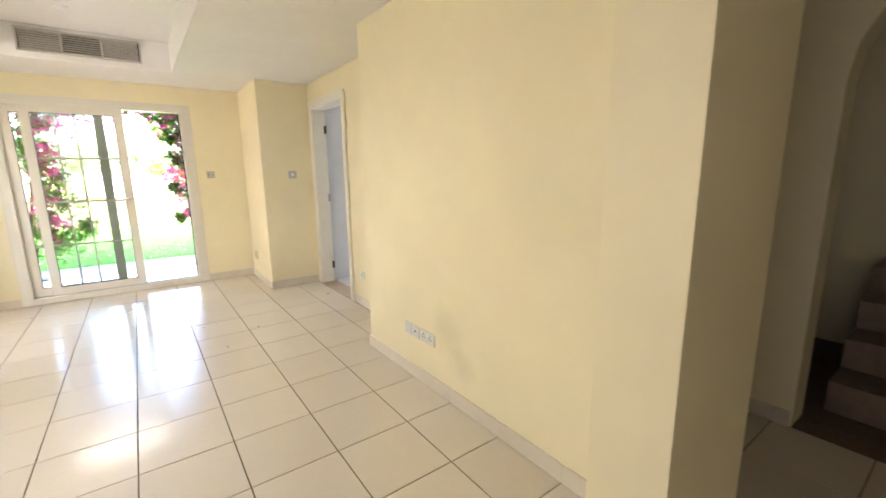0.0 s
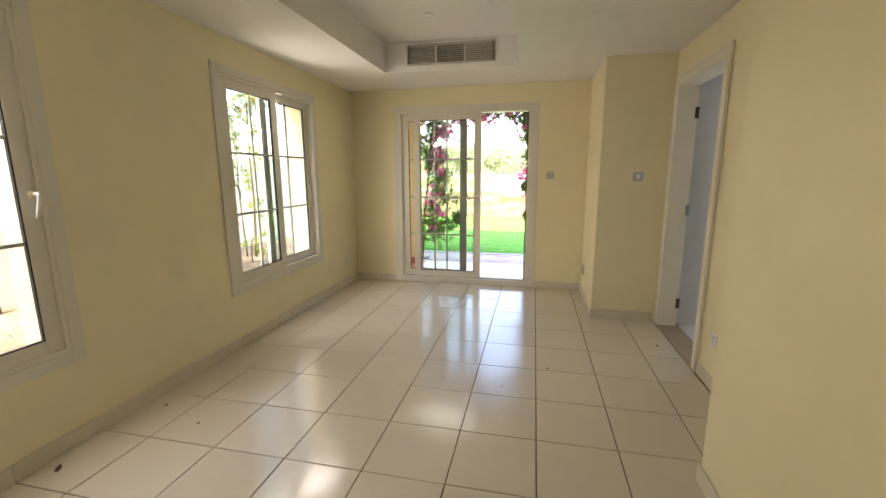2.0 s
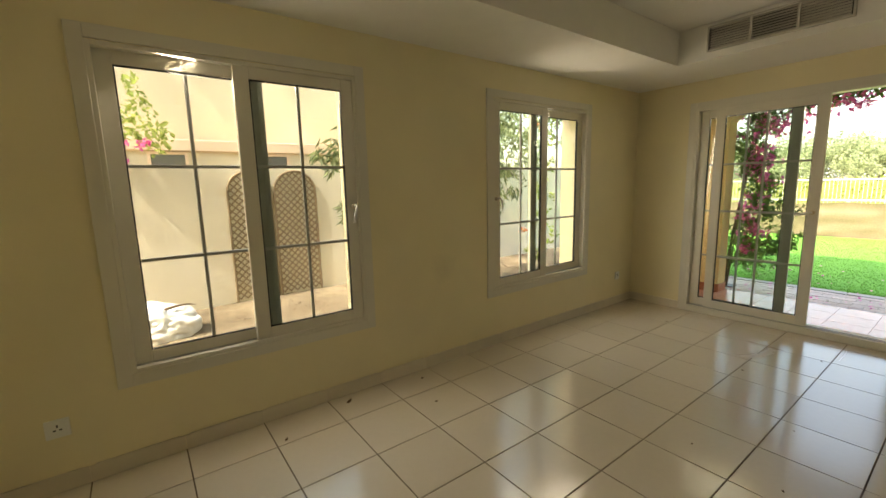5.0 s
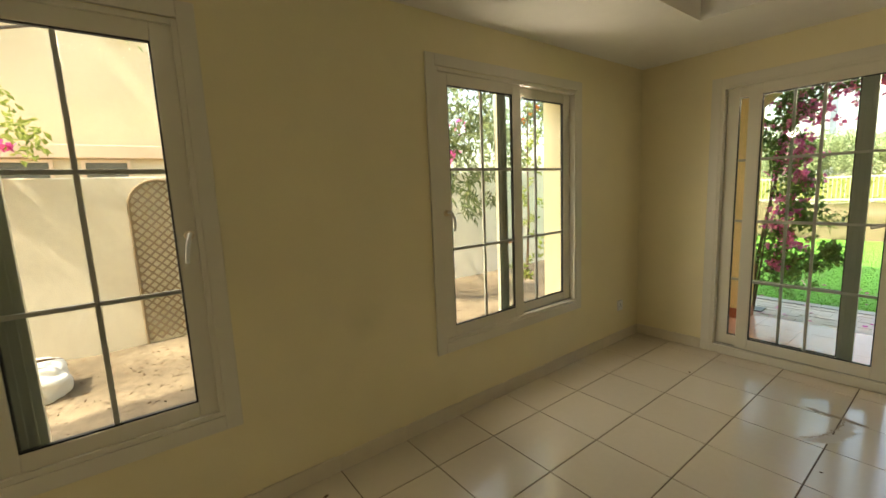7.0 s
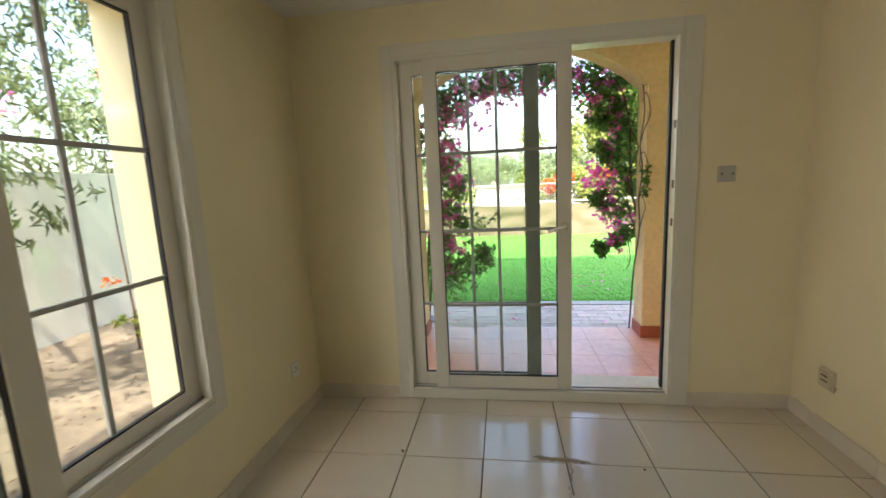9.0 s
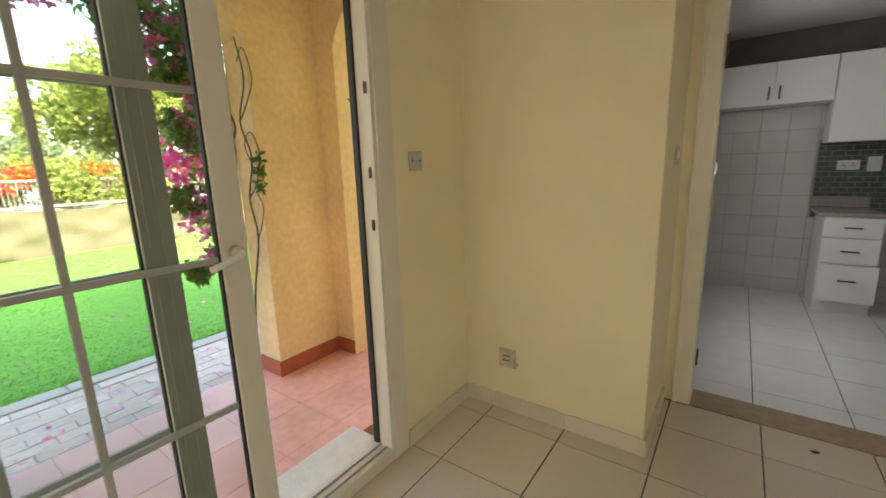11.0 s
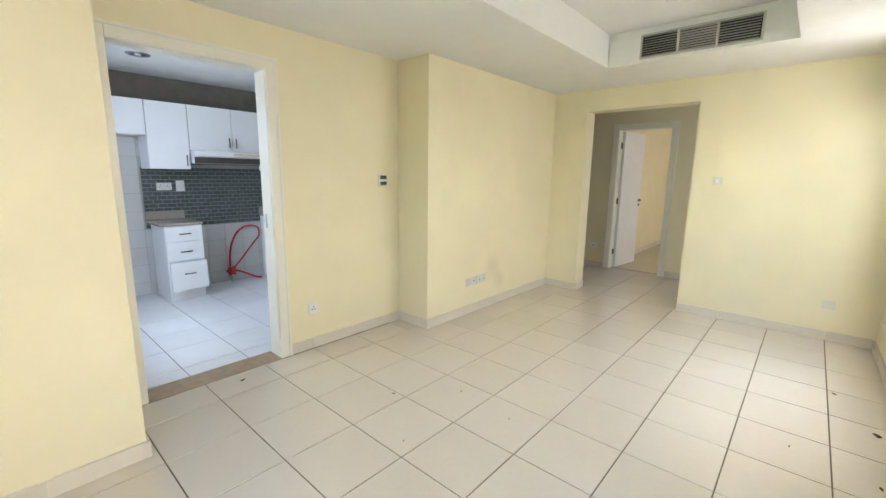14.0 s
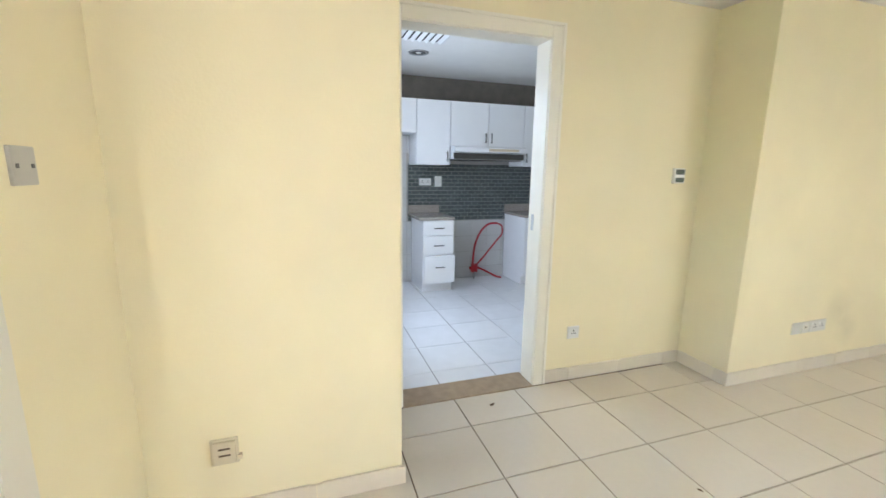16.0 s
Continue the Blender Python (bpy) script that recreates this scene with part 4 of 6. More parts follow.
BITS = [(-1.50, 2.86, .012), (-1.17, 2.75, .009), (-1.53, 2.30, .02), (-0.95, 5.42, .016), (-0.53, 2.62, .006), (1.62, 4.40, .014), (0.05, 3.55, .006), (0.215, 5.37, .008),
        (0.75, 3.82, .01), (0.45, 3.5, .007), (-1.37, 1.85, .014), (0.35, 4.1, .006), (-0.1, 4.75, .008)]
for k, (x, y, s) in enumerate(BITS):
    floor_bit("dry_leaf", x, y, s, "small dry brown leaf lying on the tiles", k)
# the water mark near the door
STAIN = material("dried_water_mark", (0.29, 0.225, 0.155), 0.6, grain=0.15, stain=0.2)
SMEAR = material("dull_dried_film", (0.50, 0.45, 0.37), 0.38, grain=0.03, scale=40, stain=0.05, stain_scale=6, bump=0.02)


def floor_streak(bm, points, half, ragged, z, rng, steps=5):
    """A flat ragged streak along the floor."""
    line = spline([(x, y, z) for x, y in points], steps)
    sides = []
    for k, p in enumerate(line):
        d = (line[min(k + 1, len(line) - 1)] - line[max(k - 1, 0)]).normalized()
        n = Vector((-d.y, d.x, 0))
        taper = min(1.0, 0.25 + min(k, len(line) - 1 - k) * 0.35)
        wob = n * rng.uniform(-ragged, ragged)
        sides.append((bm.verts.new(p + wob + n * half * taper * rng.uniform(0.4, 1.3)), bm.verts.new(p + wob - n * half * taper * rng.uniform(0.4, 1.3))))
    for (a, b), (c, d) in zip(sides, sides[1:]):
        bm.faces.new((a, b, d, c))
    bmesh.ops.recalc_face_normals(bm, faces=bm.faces[:])
    for f in bm.faces:
        if f.normal.z < 0:
            f.normal_flip()
    return bm


rng = random.Random(4)
mark = thing("water_mark", (-0.15, 5.3, 0.0), "dried dirty water mark on the floor tiles", "stain")
part("film", floor_streak(bmesh.new(), [(-0.10, 5.40), (-0.09, 5.28), (-0.11, 5.16), (-0.16, 5.08), (-0.20, 5.03)], 0.035, 0.006, 0.0014, rng), SMEAR, mark, "dull pale dried film")
part("edge", floor_streak(bmesh.new(), [(-0.115, 5.41), (-0.12, 5.33), (-0.137, 5.24), (-0.15, 5.17), (-0.172, 5.11), (-0.20, 5.07), (-0.24, 5.03)], 0.0042, 0.008, 0.0020, rng), STAIN, mark, "dark ragged dirt line")
part("smear", floor_streak(bmesh.new(), [(-0.29, 5.425), (-0.2, 5.412), (-0.11, 5.415), (-0.02, 5.40)], 0.016, 0.004, 0.0020, rng), STAIN, mark, "brown smear along the joint")
part("scrape", floor_streak(bmesh.new(), [(0.288, 5.81), (0.30, 5.65), (0.295, 5.46)], 0.003, 0.002, 0.0018, rng), SKIRT, mark, "pale scrape")

# ---- kitchen ----
kfloor = structure("floor_kitchen", B(XKO, KX, KY0, KY1, -0.12, -0.004), KFGROUT, "white tiled kitchen floor", "floor")
ktile = tile_mesh("kitchen_tile", KFLOOR)
for i in range(5, 12):
    for j in range(-4, 7):
        x0, y0 = KFX + PITCH * (i - 5), KFY + PITCH * j
        x1, y1 = min(x0 + PITCH, KX), min(y0 + PITCH, KY1)
        x0, y0 = max(x0, XKO + 0.03), max(y0, KY0)
        if x1 - x0 < 0.02 or y1 - y0 < 0.02:
            continue
        piece("tile", ktile, kfloor, ((x0 + x1) / 2, (y0 + y1) / 2, 0), (x1 - x0 - 0.005, y1 - y0 - 0.005, 0.01))
# white wall tiles
tiles_w = thing("wall_tiles", (KX, 4.0, 0), "white glazed kitchen wall tiles", "wall tiles", kind="structure")
wtile = tile_mesh("wall_tile", KTILE)
Q = (0, radians(-90), 0)
z = -0.06
while z < 1.8:
    z0, z1 = max(z, 0.0), z + 0.2
    y = 2.6 - 0.2 * 4 + 0.14
    while y < KY1:
        a, b = y, min(y + 0.21, KY1)
        covered = z0 > 0.80 and z1 < 1.43 and a < 4.24 - 0.02
        if not covered and b - a > 0.02 and not (a < 2.6):
            if not (z1 > 0.74 and z0 < 1.40 and a < 4.2):
                piece("wall_tile", wtile, tiles_w, (KX - 0.006, (a + b) / 2, (z0 + z1) / 2), (z1 - z0 - 0.004, b - a - 0.004, 0.005), Q)
        y += 0.21
    z += 0.2
# brick mosaic behind the counter
mosaic = thing("backsplash", (KX, 3.4, 0.74), "green-grey brick mosaic backsplash with pale joints", "backsplash", kind="structure")
part("joint_bed", B(KX - 0.005, KX + 0.001, 2.3, 4.235, 0.745, 1.425), MGROUT, mosaic, "pale mosaic grout")
brick = tile_mesh("brick", MOSAIC, 0.03)
row, z = 0, 0.75
while z < 1.41:
    y = 4.232
    first = 0.045 if row % 2 else 0.09
    w = first
    while y > 2.32:
        piece("brick", brick, mosaic, (KX - 0.009, y - w / 2, z + 0.02), (0.038, w - 0.007, 0.0045), Q)
        y -= w
        w = 0.09
    z += 0.0455
    row += 1


def bar_handle(parent, cx, y, z, length, upright):
    """A slim bar pull on two posts."""
    bm = bmesh.new()
    d = Vector((0, 0, length / 2)) if upright else Vector((0, length / 2, 0))
    c = Vector((cx - 0.026, y, z))
    rod(bm, c - d, c + d, 0.006, 0.006, 8)
    for s in (-0.75, 0.75):
        rod(bm, c + d * s, c + d * s + Vector((0.028, 0, 0)), 0.0045, 0.0045, 6)
    part("handle", bm, DARKSTEEL, parent, "dark metal bar handle")


def base_unit(name, y0, y1, drawers, label):
    c = thing(name, (KX, (y0 + y1) / 2, 0), label, "kitchen cabinet", "white base units")
    part("carcass", B(3.905, KX - 0.012, y0, y1, 0.11, 0.815, bevel=0.002), LAMINATE, c)
    part("plinth", B(3.935, KX - 0.012, y0 + 0.003, y1 - 0.003, 0.0, 0.112), LAMINATE, c)
    for k, (a, b, pull) in enumerate(drawers):
        x = 3.886 - pull
        d = part("drawer", B(x, x + 0.018, y0 + 0.003 - (0.006 if pull else 0), y1 - 0.003, a, b, bevel=0.002), LAMINATE, c)
        if pull:
            part("drawer_box", B(x + 0.018, 3.91, y0 + 0.02, y1 - 0.02, a + 0.03, b - 0.04), LAMINATE, d)
        bar_handle(d, x, (y0 + y1) / 2, (a + b) / 2 + (0.03 if pull else 0.0), 0.11, False)
    return c


base_unit("drawer_unit", 3.838, 4.192, [(0.645, 0.81, 0), (0.43, 0.638, 0), (0.118, 0.424, 0.05)], "white drawer unit with three drawers, the lowest ajar")
r = thing("base_cabinet", (KX, 2.5, 0), "white base cabinet with a dark handle", "kitchen cabinet", "white base units")
part("carcass", B(3.89, KX - 0.012, 2.0, 2.955, 0.11, 0.815, bevel=0.002), LAMINATE, r)
part("plinth", B(3.93, KX - 0.012, 2.003, 2.95, 0.0, 0.112), LAMINATE, r)
for y0, y1 in ((2.0, 2.475), (2.48, 2.955)):
    d = part("cabinet_door", B(3.868, 3.888, y0 + 0.002, y1 - 0.002, 0.115, 0.81, bevel=0.002), LAMINATE, r)
    bar_handle(d, 3.868, y1 - 0.05 if y0 > 2.2 else y0 + 0.05, 0.72, 0.12, True)
for name, y0, y1 in (("worktop", 3.83, 4.24), ("worktop", 2.0, 2.965)):
    solid(name, B(3.87, KX - 0.012, y0, y1, 0.816, 0.845, bevel=0.005), GRANITE, "speckled grey stone worktop on the cabinet", "worktop", "stone worktops")
for y0, y1 in ((3.85, 4.235), (2.0, 2.97)):
    solid("upstand", B(KX - 0.030, KX - 0.0165, y0, y1, 0.847, 0.94, bevel=0.003), GRANITE, "speckled grey stone upstand on the worktop", "worktop", "stone upstands")


def wall_unit(name, y0, y1, z0, z1, doors, label):
    c = thing(name, (KX, (y0 + y1) / 2, z0), label, "kitchen cabinet", "white wall units")
    part("carcass", B(4.075, KX - 0.012, y0, y1, z0, z1, bevel=0.002), LAMINATE, c)
    n = len(doors)
    for k, h in enumerate(doors):
        a, b = y0 + (y1 - y0) * k / n + 0.002, y0 + (y1 - y0) * (k + 1) / n - 0.002
        d = part("cabinet_door", B(4.053, 4.073, a, b, z0, z1, bevel=0.002), LAMINATE, c)
        bar_handle(d, 4.053, a + 0.035 if h < 0 else b - 0.035, z0 + 0.095, 0.11, True)
    return c


wall_unit("wall_cabinet", 4.225, 5.01, 1.745, 2.095, (1, -1), "short white wall cabinet with two doors")
wall_unit("wall_cabinet", 3.84, 4.221, 1.41, 2.095, (-1,), "tall white wall cabinet with one door")
wall_unit("wall_cabinet", 2.93, 3.836, 1.62, 2.095, (1, -1), "white wall cabinet over the cooker hood")
wall_unit("wall_cabinet", 2.2, 2.926, 1.41, 2.095, (1,), "white wall cabinet beside the cooker hood")
hood = thing("cooker_hood", (KX, 3.38, 1.5), "white slim cooker hood with a control strip", "cooker hood")
bm = bmesh.new()
plate(bm, "y", [(3.93, 1.60), (3.93, 1.555), (4.0, 1.545), (4.0, 1.475), (KX - 0.012, 1.475), (KX - 0.012, 1.616), (3.96, 1.616)], 2.94, 3.825)
part("body", bm, LAMINATE, hood)
part("control_strip", B(3.926, 3.931, 3.05, 3.42, 1.565, 1.592, bevel=0.002), BEIGEPLASTIC, hood, "yellowed control strip")
part("filter", B(4.02, KX - 0.03, 2.97, 3.79, 1.466, 1.476), DARKSTEEL, hood, "dark grease filter")
# dark plate on the hood body gives the shade below its lip
part("filter_housing", B(3.994, 3.999, 2.95, 3.815, 1.478, 1.542, bevel=0.001), DARKSTEEL, hood, "dark plate standing in for shade under the hood lip")
outlet("kitchen_double_socket", "x", KX - 0.012, -1, 3.952, 4.10, 1.172, 1.256, "white double socket on the brick mosaic", "socket", "double", WHITEPLASTIC)
outlet("cooker_switch", "x", KX - 0.012, -1, 3.82, 3.907, 1.158, 1.282, "white cooker switch on the brick mosaic", "switch", "switch", WHITEPLASTIC)
hose = thing("gas_hose", (KX - 0.06, 3.39, 0.0), "coiled red gas hose with a red valve on the kitchen floor", "gas hose")
x = KX - 0.05
part("hose", tube(bmesh.new(), spline([(x, 3.40, 0.16), (x - 0.02, 3.385, 0.42), (x - 0.02, 3.31, 0.60), (x - 0.01, 3.20, 0.69), (x, 3.08, 0.70)]), 0.013, 8), REDRUBBER, hose, smooth=True)
part("hose_loop", tube(bmesh.new(), spline([(x, 3.08, 0.70), (x, 3.01, 0.66), (x - 0.01, 3.01, 0.56), (x - 0.02, 3.10, 0.46), (x - 0.03, 3.27, 0.27), (x - 0.02, 3.36, 0.17)]), 0.011, 8), REDRUBBER, hose, "thin red hose loop", smooth=True)
part("hose_tail", tube(bmesh.new(), spline([(x - 0.02, 3.36, 0.15), (x - 0.06, 3.25, 0.10), (x - 0.1, 3.12, 0.03), (x - 0.12, 3.05, 0.014)]), 0.012, 8), REDRUBBER, hose, smooth=True)
bm = bmesh.new()
rod(bm, (x - 0.03, 3.39, 0.10), (x - 0.03, 3.39, 0.18), 0.045, 0.04, 12)
for k in range(6):
    a = k * math.tau / 6
    box(bm, x - 0.055, x - 0.015, 3.39 + 0.05 * math.cos(a) - 0.014, 3.39 + 0.05 * math.cos(a) + 0.014, 0.14 + 0.045 * math.sin(a) - 0.014, 0.14 + 0.045 * math.sin(a) + 0.014, 0.003)
part("valve", bm, REDRUBBER, hose, "red plastic valve wheel")
part("pipe", rod(bmesh.new(), (x - 0.03, 3.39, 0.0), (x - 0.03, 3.39, 0.12), 0.014), STEEL, hose)

def downlight(x, y):
    d = thing("downlight", (x, y, KC), "round recessed chrome downlight in the kitchen ceiling, unlit", "ceiling light")
    bm = bmesh.new()
    for k in range(24):
        a, b = k * math.tau / 24, (k + 1) * math.tau / 24
        q = [bm.verts.new((x + rr * math.cos(t), y + rr * math.sin(t), zz)) for rr, zz, t in ((0.095, KC - 0.001, a), (0.095, KC - 0.001, b), (0.085, KC - 0.010, b), (0.085, KC - 0.010, a), (0.066, KC - 0.006, b), (0.066, KC - 0.006, a))]
        bm.faces.new(q[:4]), bm.faces.new((q[3], q[2], q[4], q[5]))
    bmesh.ops.remove_doubles(bm, verts=bm.verts[:], dist=1e-5)
    part("trim_ring", bm, STEEL, d)
    part("reflector", rod(bmesh.new(), (x, y, KC - 0.004), (x, y, KC + 0.002), 0.066, 0.066, 24), DARKSTEEL, d)
    part("bulb", rod(bmesh.new(), (x, y, KC - 0.010), (x, y, KC - 0.002), 0.02, 0.03, 16), WHITEPLASTIC, d)


downlight(3.50, 4.35)
cv = thing("ceiling_vent", (3.0, 4.45, KC), "square white slatted ceiling vent in the kitchen", "air vent")
bm = ring("y", -0.2, 0.2, -0.2, 0.2, 0.03, -0.014, 0.002, 0.002)
bmesh.ops.transform(bm, matrix=Matrix.Translation((2.98, 4.42, KC)) @ Matrix.Rotation(radians(-90), 4, "X"), verts=bm.verts[:])
part("frame", bm, WHITEPLASTIC, cv)
part("backing", B(2.81, 3.15, 4.25, 4.59, KC - 0.003, KC + 0.002), DUCT, cv)
for k in range(6):
    yy = 4.275 + 0.058 * k
    m = Matrix.Translation((2.98, yy, KC - 0.010)) @ Matrix.Rotation(0.6, 4, "X")
    part("slat", box(bmesh.new(), -0.168, 0.168, -0.018, 0.018, -0.001, 0.001, m=m), WHITEPLASTIC, cv)
# kitchen window
kw = thing("window_kitchen", (2.86, KY1, 0.495), "white plastic kitchen window with glazing bars in the side wall", "window", kind="structure")
part("window_frame", ring("y", 2.3, 3.42, 0.495, 2.085, 0.03, KY1 - 0.006, KY1 + 0.09, 0.003), UPVC, kw)
inner, a, b = sash(kw, "y", 2.86, 3.40, 0.515, 2.065, KY1 + 0.004, 3, side=-1)
sash(kw, "y", 2.32, 2.94, 0.515, 2.065, KY1 + 0.040, 3, side=-1)
part("handle", rod(bmesh.new(), (3.36, KY1 + 0.006, 1.27), (3.36, KY1 - 0.02, 1.27), 0.019, 0.015, 14), BEIGEPLASTIC, inner, "beige handle boss", smooth=True)
part("lever", tube(bmesh.new(), spline([(3.36, KY1 - 0.016, 1.27), (3.36, KY1 - 0.05, 1.272), (3.362, KY1 - 0.065, 1.24), (3.364, KY1 - 0.06, 1.20), (3.365, KY1 - 0.045, 1.17)]), 0.009, 8), WHITEPLASTIC, inner, "curved white window lever", smooth=True)

# ---- porch ----
TZ = -0.05
XP0, XP1 = -1.15, 0.775         # clear width of the front arch
YP0, YP1 = 7.20, 7.50           # front wall of the porch


def arch_top(u0, u1, spring, rise, n=14):
    return [(u0 + (u1 - u0) * k / n, spring + rise * math.sin(math.pi * k / n) ** 0.8) for k in range(n + 1)]


porch = thing("porch", (-0.2, 7.0, TZ), "ochre rendered porch with open arches round the terrace", "porch", kind="structure")
outline = [(-2.0, TZ), (XP0, TZ), *arch_top(XP0, XP1, 2.08, 0.40), (XP1, TZ), (1.50, TZ), (1.50, 3.0), (-2.0, 3.0)]
bm = plate(bmesh.new(), "y", outline, YP0, YP1)
es = [e for e in bm.edges if all(abs(v.co.y - YP1) < 1e-4 for v in e.verts) and any(XP0 - 1e-3 <= v.co.x <= XP1 + 1e-3 and v.co.z < 2.6 for v in e.verts) and all(XP0 - 1e-3 <= v.co.x <= XP1 + 1e-3 for v in e.verts)]
bmesh.ops.bevel(bm, geom=es, offset=0.07, segments=1, affect="EDGES")
part("front_arch", bm, RENDER, porch)
outline = [(YSO, 3.0), (YSO, TZ), (6.36, TZ), *arch_top(6.36, 7.02, 2.1, 0.3), (7.02, TZ), (YP0, TZ), (YP0, 3.0)]
part("side_arch", plate(bmesh.new(), "x", outline[::-1], 1.28, 1.50), RENDER, porch)
# cream instead of the porch's ochre: strong sun is put into the colour
part("side_wall", B(-2.0, -1.75, YSO, YP0, TZ, 3.0), NEIGHBOUR, porch)
part("soffit", B(-2.0, 1.5, YSO, YP0, 2.78, 3.0), WALLPALE, porch)
part("roof_slab", B(-2.15, 1.65, YSO, YP1 + 0.15, 3.0, 3.14, bevel=0.01), RENDER, porch)

def porch_skirt(axis, u0, u1, at, into):
    u = u0
    while u < u1 - 0.01:
        v = min(u + 0.33, u1)
        e, f = sorted((at, at + into * 0.014))
        b = B(e, f, u + 0.0015, v - 0.0015, TZ, TZ + 0.105, bevel=0.003) if axis == "x" else B(u + 0.0015, v - 0.0015, e, f, TZ, TZ + 0.105, bevel=0.003)
        part("skirting_tile", b, TERRASKIRT, porch)
        u = v
porch_skirt("y", XP1, 1.28, YP0, -1)
porch_skirt("x", YP0 - 0.014, YP1 - 0.07, XP1, -1)
porch_skirt("x", 7.02, YP0 - 0.014, 1.28, -1)
porch_skirt("y", -1.75, XP0, YP0, -1)
porch_skirt("x", YP0 - 0.014, YP1 - 0.07, XP0, 1)
porch_skirt("x", YSO, YP0 - 0.014, -1.75, 1)
porch_skirt("y", -1.74, SX0 - 0.02, YSO, 1)

# ---- ground ----
bm = bmesh.new()
outer = [bm.verts.new(p) for p in ((-400, -300, -0.15), (400, -300, -0.15), (400, 900, -0.15), (-400, 900, -0.15))]
bm.faces.new(outer)
structure("ground", bm, SAND, "dry sandy ground round the houses", "ground")
# the side yard: uneven trodden soil
bm = bmesh.new()
nx, ny = 26, 90
vs = [[bm.verts.new((-5.06 + (XWO + 5.06) * i / nx, -3.0 + 12.5 * j / ny, -0.085 + 0.03 * noise.noise((i * 0.35, j * 0.35, 2)) + 0.02 * noise.noise((i * 1.1, j * 1.1, 7)))) for j in range(ny + 1)] for i in range(nx + 1)]
for i in range(nx):
    for j in range(ny):
        bm.faces.new((vs[i][j], vs[i + 1][j], vs[i + 1][j + 1], vs[i][j + 1]))
structure("ground_side_yard", bm, SAND, "dry sandy soil of the side yard with leaf litter", "ground", smooth=True)
# litter and stones in the yard
rng = np.random.default_rng(5)
pts = np.stack([rng.uniform(-4.9, -2.2, 2600), rng.uniform(-0.5, 8.5, 2600), np.full(2600, -0.065)], 1)
lit = new("leaf_litter", bpy.data.meshes.new("leaf_litter"))
v, f = leaf_cloud(pts, 0.045, 0.004, 0.5, 6, 0)
lit.data.from_pydata([(a, b, -0.068 + (c + 0.065) * 0.3) for a, b, c in v], [], f)
lit.data.materials.append(DIRT)
tagged(lit, "scattered dry leaf litter on the sandy soil", "leaf litter", kind="stuff")

# lawn with blades near the terrace
bm = bmesh.new()
box(bm, -3.9, 14.0, 8.36, 14.65, -0.14, -0.055)
lawn = structure("lawn", bm, LAWN, "bright green trimmed lawn", "lawn")
n = 60000
rng = np.random.default_rng(3)
yy = 8.36 + (rng.random(n) ** 1.6) * 6.2
xx = rng.uniform(-2.6, 3.6, n)
h = rng.uniform(0.008, 0.018, n)
a = rng.uniform(0, math.tau, n)
w = 0.005
base = np.stack([xx, yy, np.full(n, -0.056)], 1)
off = np.stack([np.cos(a) * w, np.sin(a) * w, np.zeros(n)], 1)
tip = base + np.stack([rng.normal(0, 0.008, n), rng.normal(0, 0.008, n), h], 1)
vv = np.stack([base - off, base + off, tip], 1).reshape(-1, 3)
ii = np.arange(n) * 3
me = bpy.data.meshes.new("grass_blades")
me.from_pydata(vv.tolist(), [], np.stack([ii, ii + 1, ii + 2], 1).tolist())
me.materials.append(BLADE)
tagged(new("grass_blades", me), "short bright green grass blades of the lawn", "grass", kind="stuff")

# terrace tiles
terrace = structure("terrace", B(-2.0, 1.9, YSO + 0.03, 7.46, -0.2, TZ - 0.003), TERRA, "red tiled terrace under the porch", "terrace")
tt = tile_mesh("terrace_tile", TERRA, 0.004)
for i in range(12):
    for j in range(4):
        x0, y0 = -2.0 + 0.33 * i, 7.46 - 0.33 * (j + 1)
        y0 = max(y0, YSO + 0.03)
        y1 = 7.46 - 0.33 * j
        piece("tile", tt, terrace, (x0 + 0.165, (y0 + y1) / 2, TZ), (0.328, y1 - y0 - 0.002, 0.012))
# brick paving strip and its edging
paving = structure("pavement", B(-2.75, 4.4, 7.46, 8.36, -0.2, TZ - 0.014), SAND, "strip of grey-pink brick pavers beside the lawn", "pavement")
pv = tile_mesh("paver", PAVER, 0.02)
for j in range(7):
    y = 7.475 + 0.105 * j
    for i in range(30):
        x = -2.6 + 0.21 * i + (0.105 if j % 2 else 0)
        if -2.6 <= x <= 3.4:
            piece("paver", pv, paving, (x, y + 0.05, TZ - 0.008 + random.uniform(-0.003, 0.003)), (0.2065, 0.1005, 0.02), (random.uniform(-.006, .006), random.uniform(-.006, .006), random.uniform(-.006, .006)))
for i in range(10):
    x = -2.7 + 0.65 * i
    piece("edging_stone", pv, paving, (x + 0.32, 8.285, TZ + 0.001), (0.642, 0.13, 0.03)).material_slots[0].link = "OBJECT"
for ob in [o for o in paving.children if o.name.startswith("edging_stone")]:
    ob.material_slots[0].material = KERB
solid("drain_cover", B(1.0, 1.16, 7.66, 7.80, TZ - 0.006, TZ + 0.006, bevel=0.003), BLACK, "small black drain cover in the paving", "drain cover")
solid("drain_cover", B(-1.35, -1.12, 7.62, 7.80, TZ - 0.006, TZ + 0.006, bevel=0.003), BLACK, "small black drain cover beside the terrace", "drain cover")

# fallen petals
rng = np.random.default_rng(11)
n = 130
pts = np.stack([rng.uniform(-1.6, 2.0, n), 7.5 + 2.6 * rng.random(n) ** 1.5, np.full(n, TZ + 0.012)], 1)
pet = new("fallen_petals", bpy.data.meshes.new("fallen_petals"))
v, f = leaf_cloud(pts, 0.05, 0.003, 0.8, 12, 0)
pet.data.from_pydata([(a, b, TZ + 0.010 + abs(c - TZ) * 0.5) for a, b, c in v], [], f)
pet.data.materials.append(BRACT)
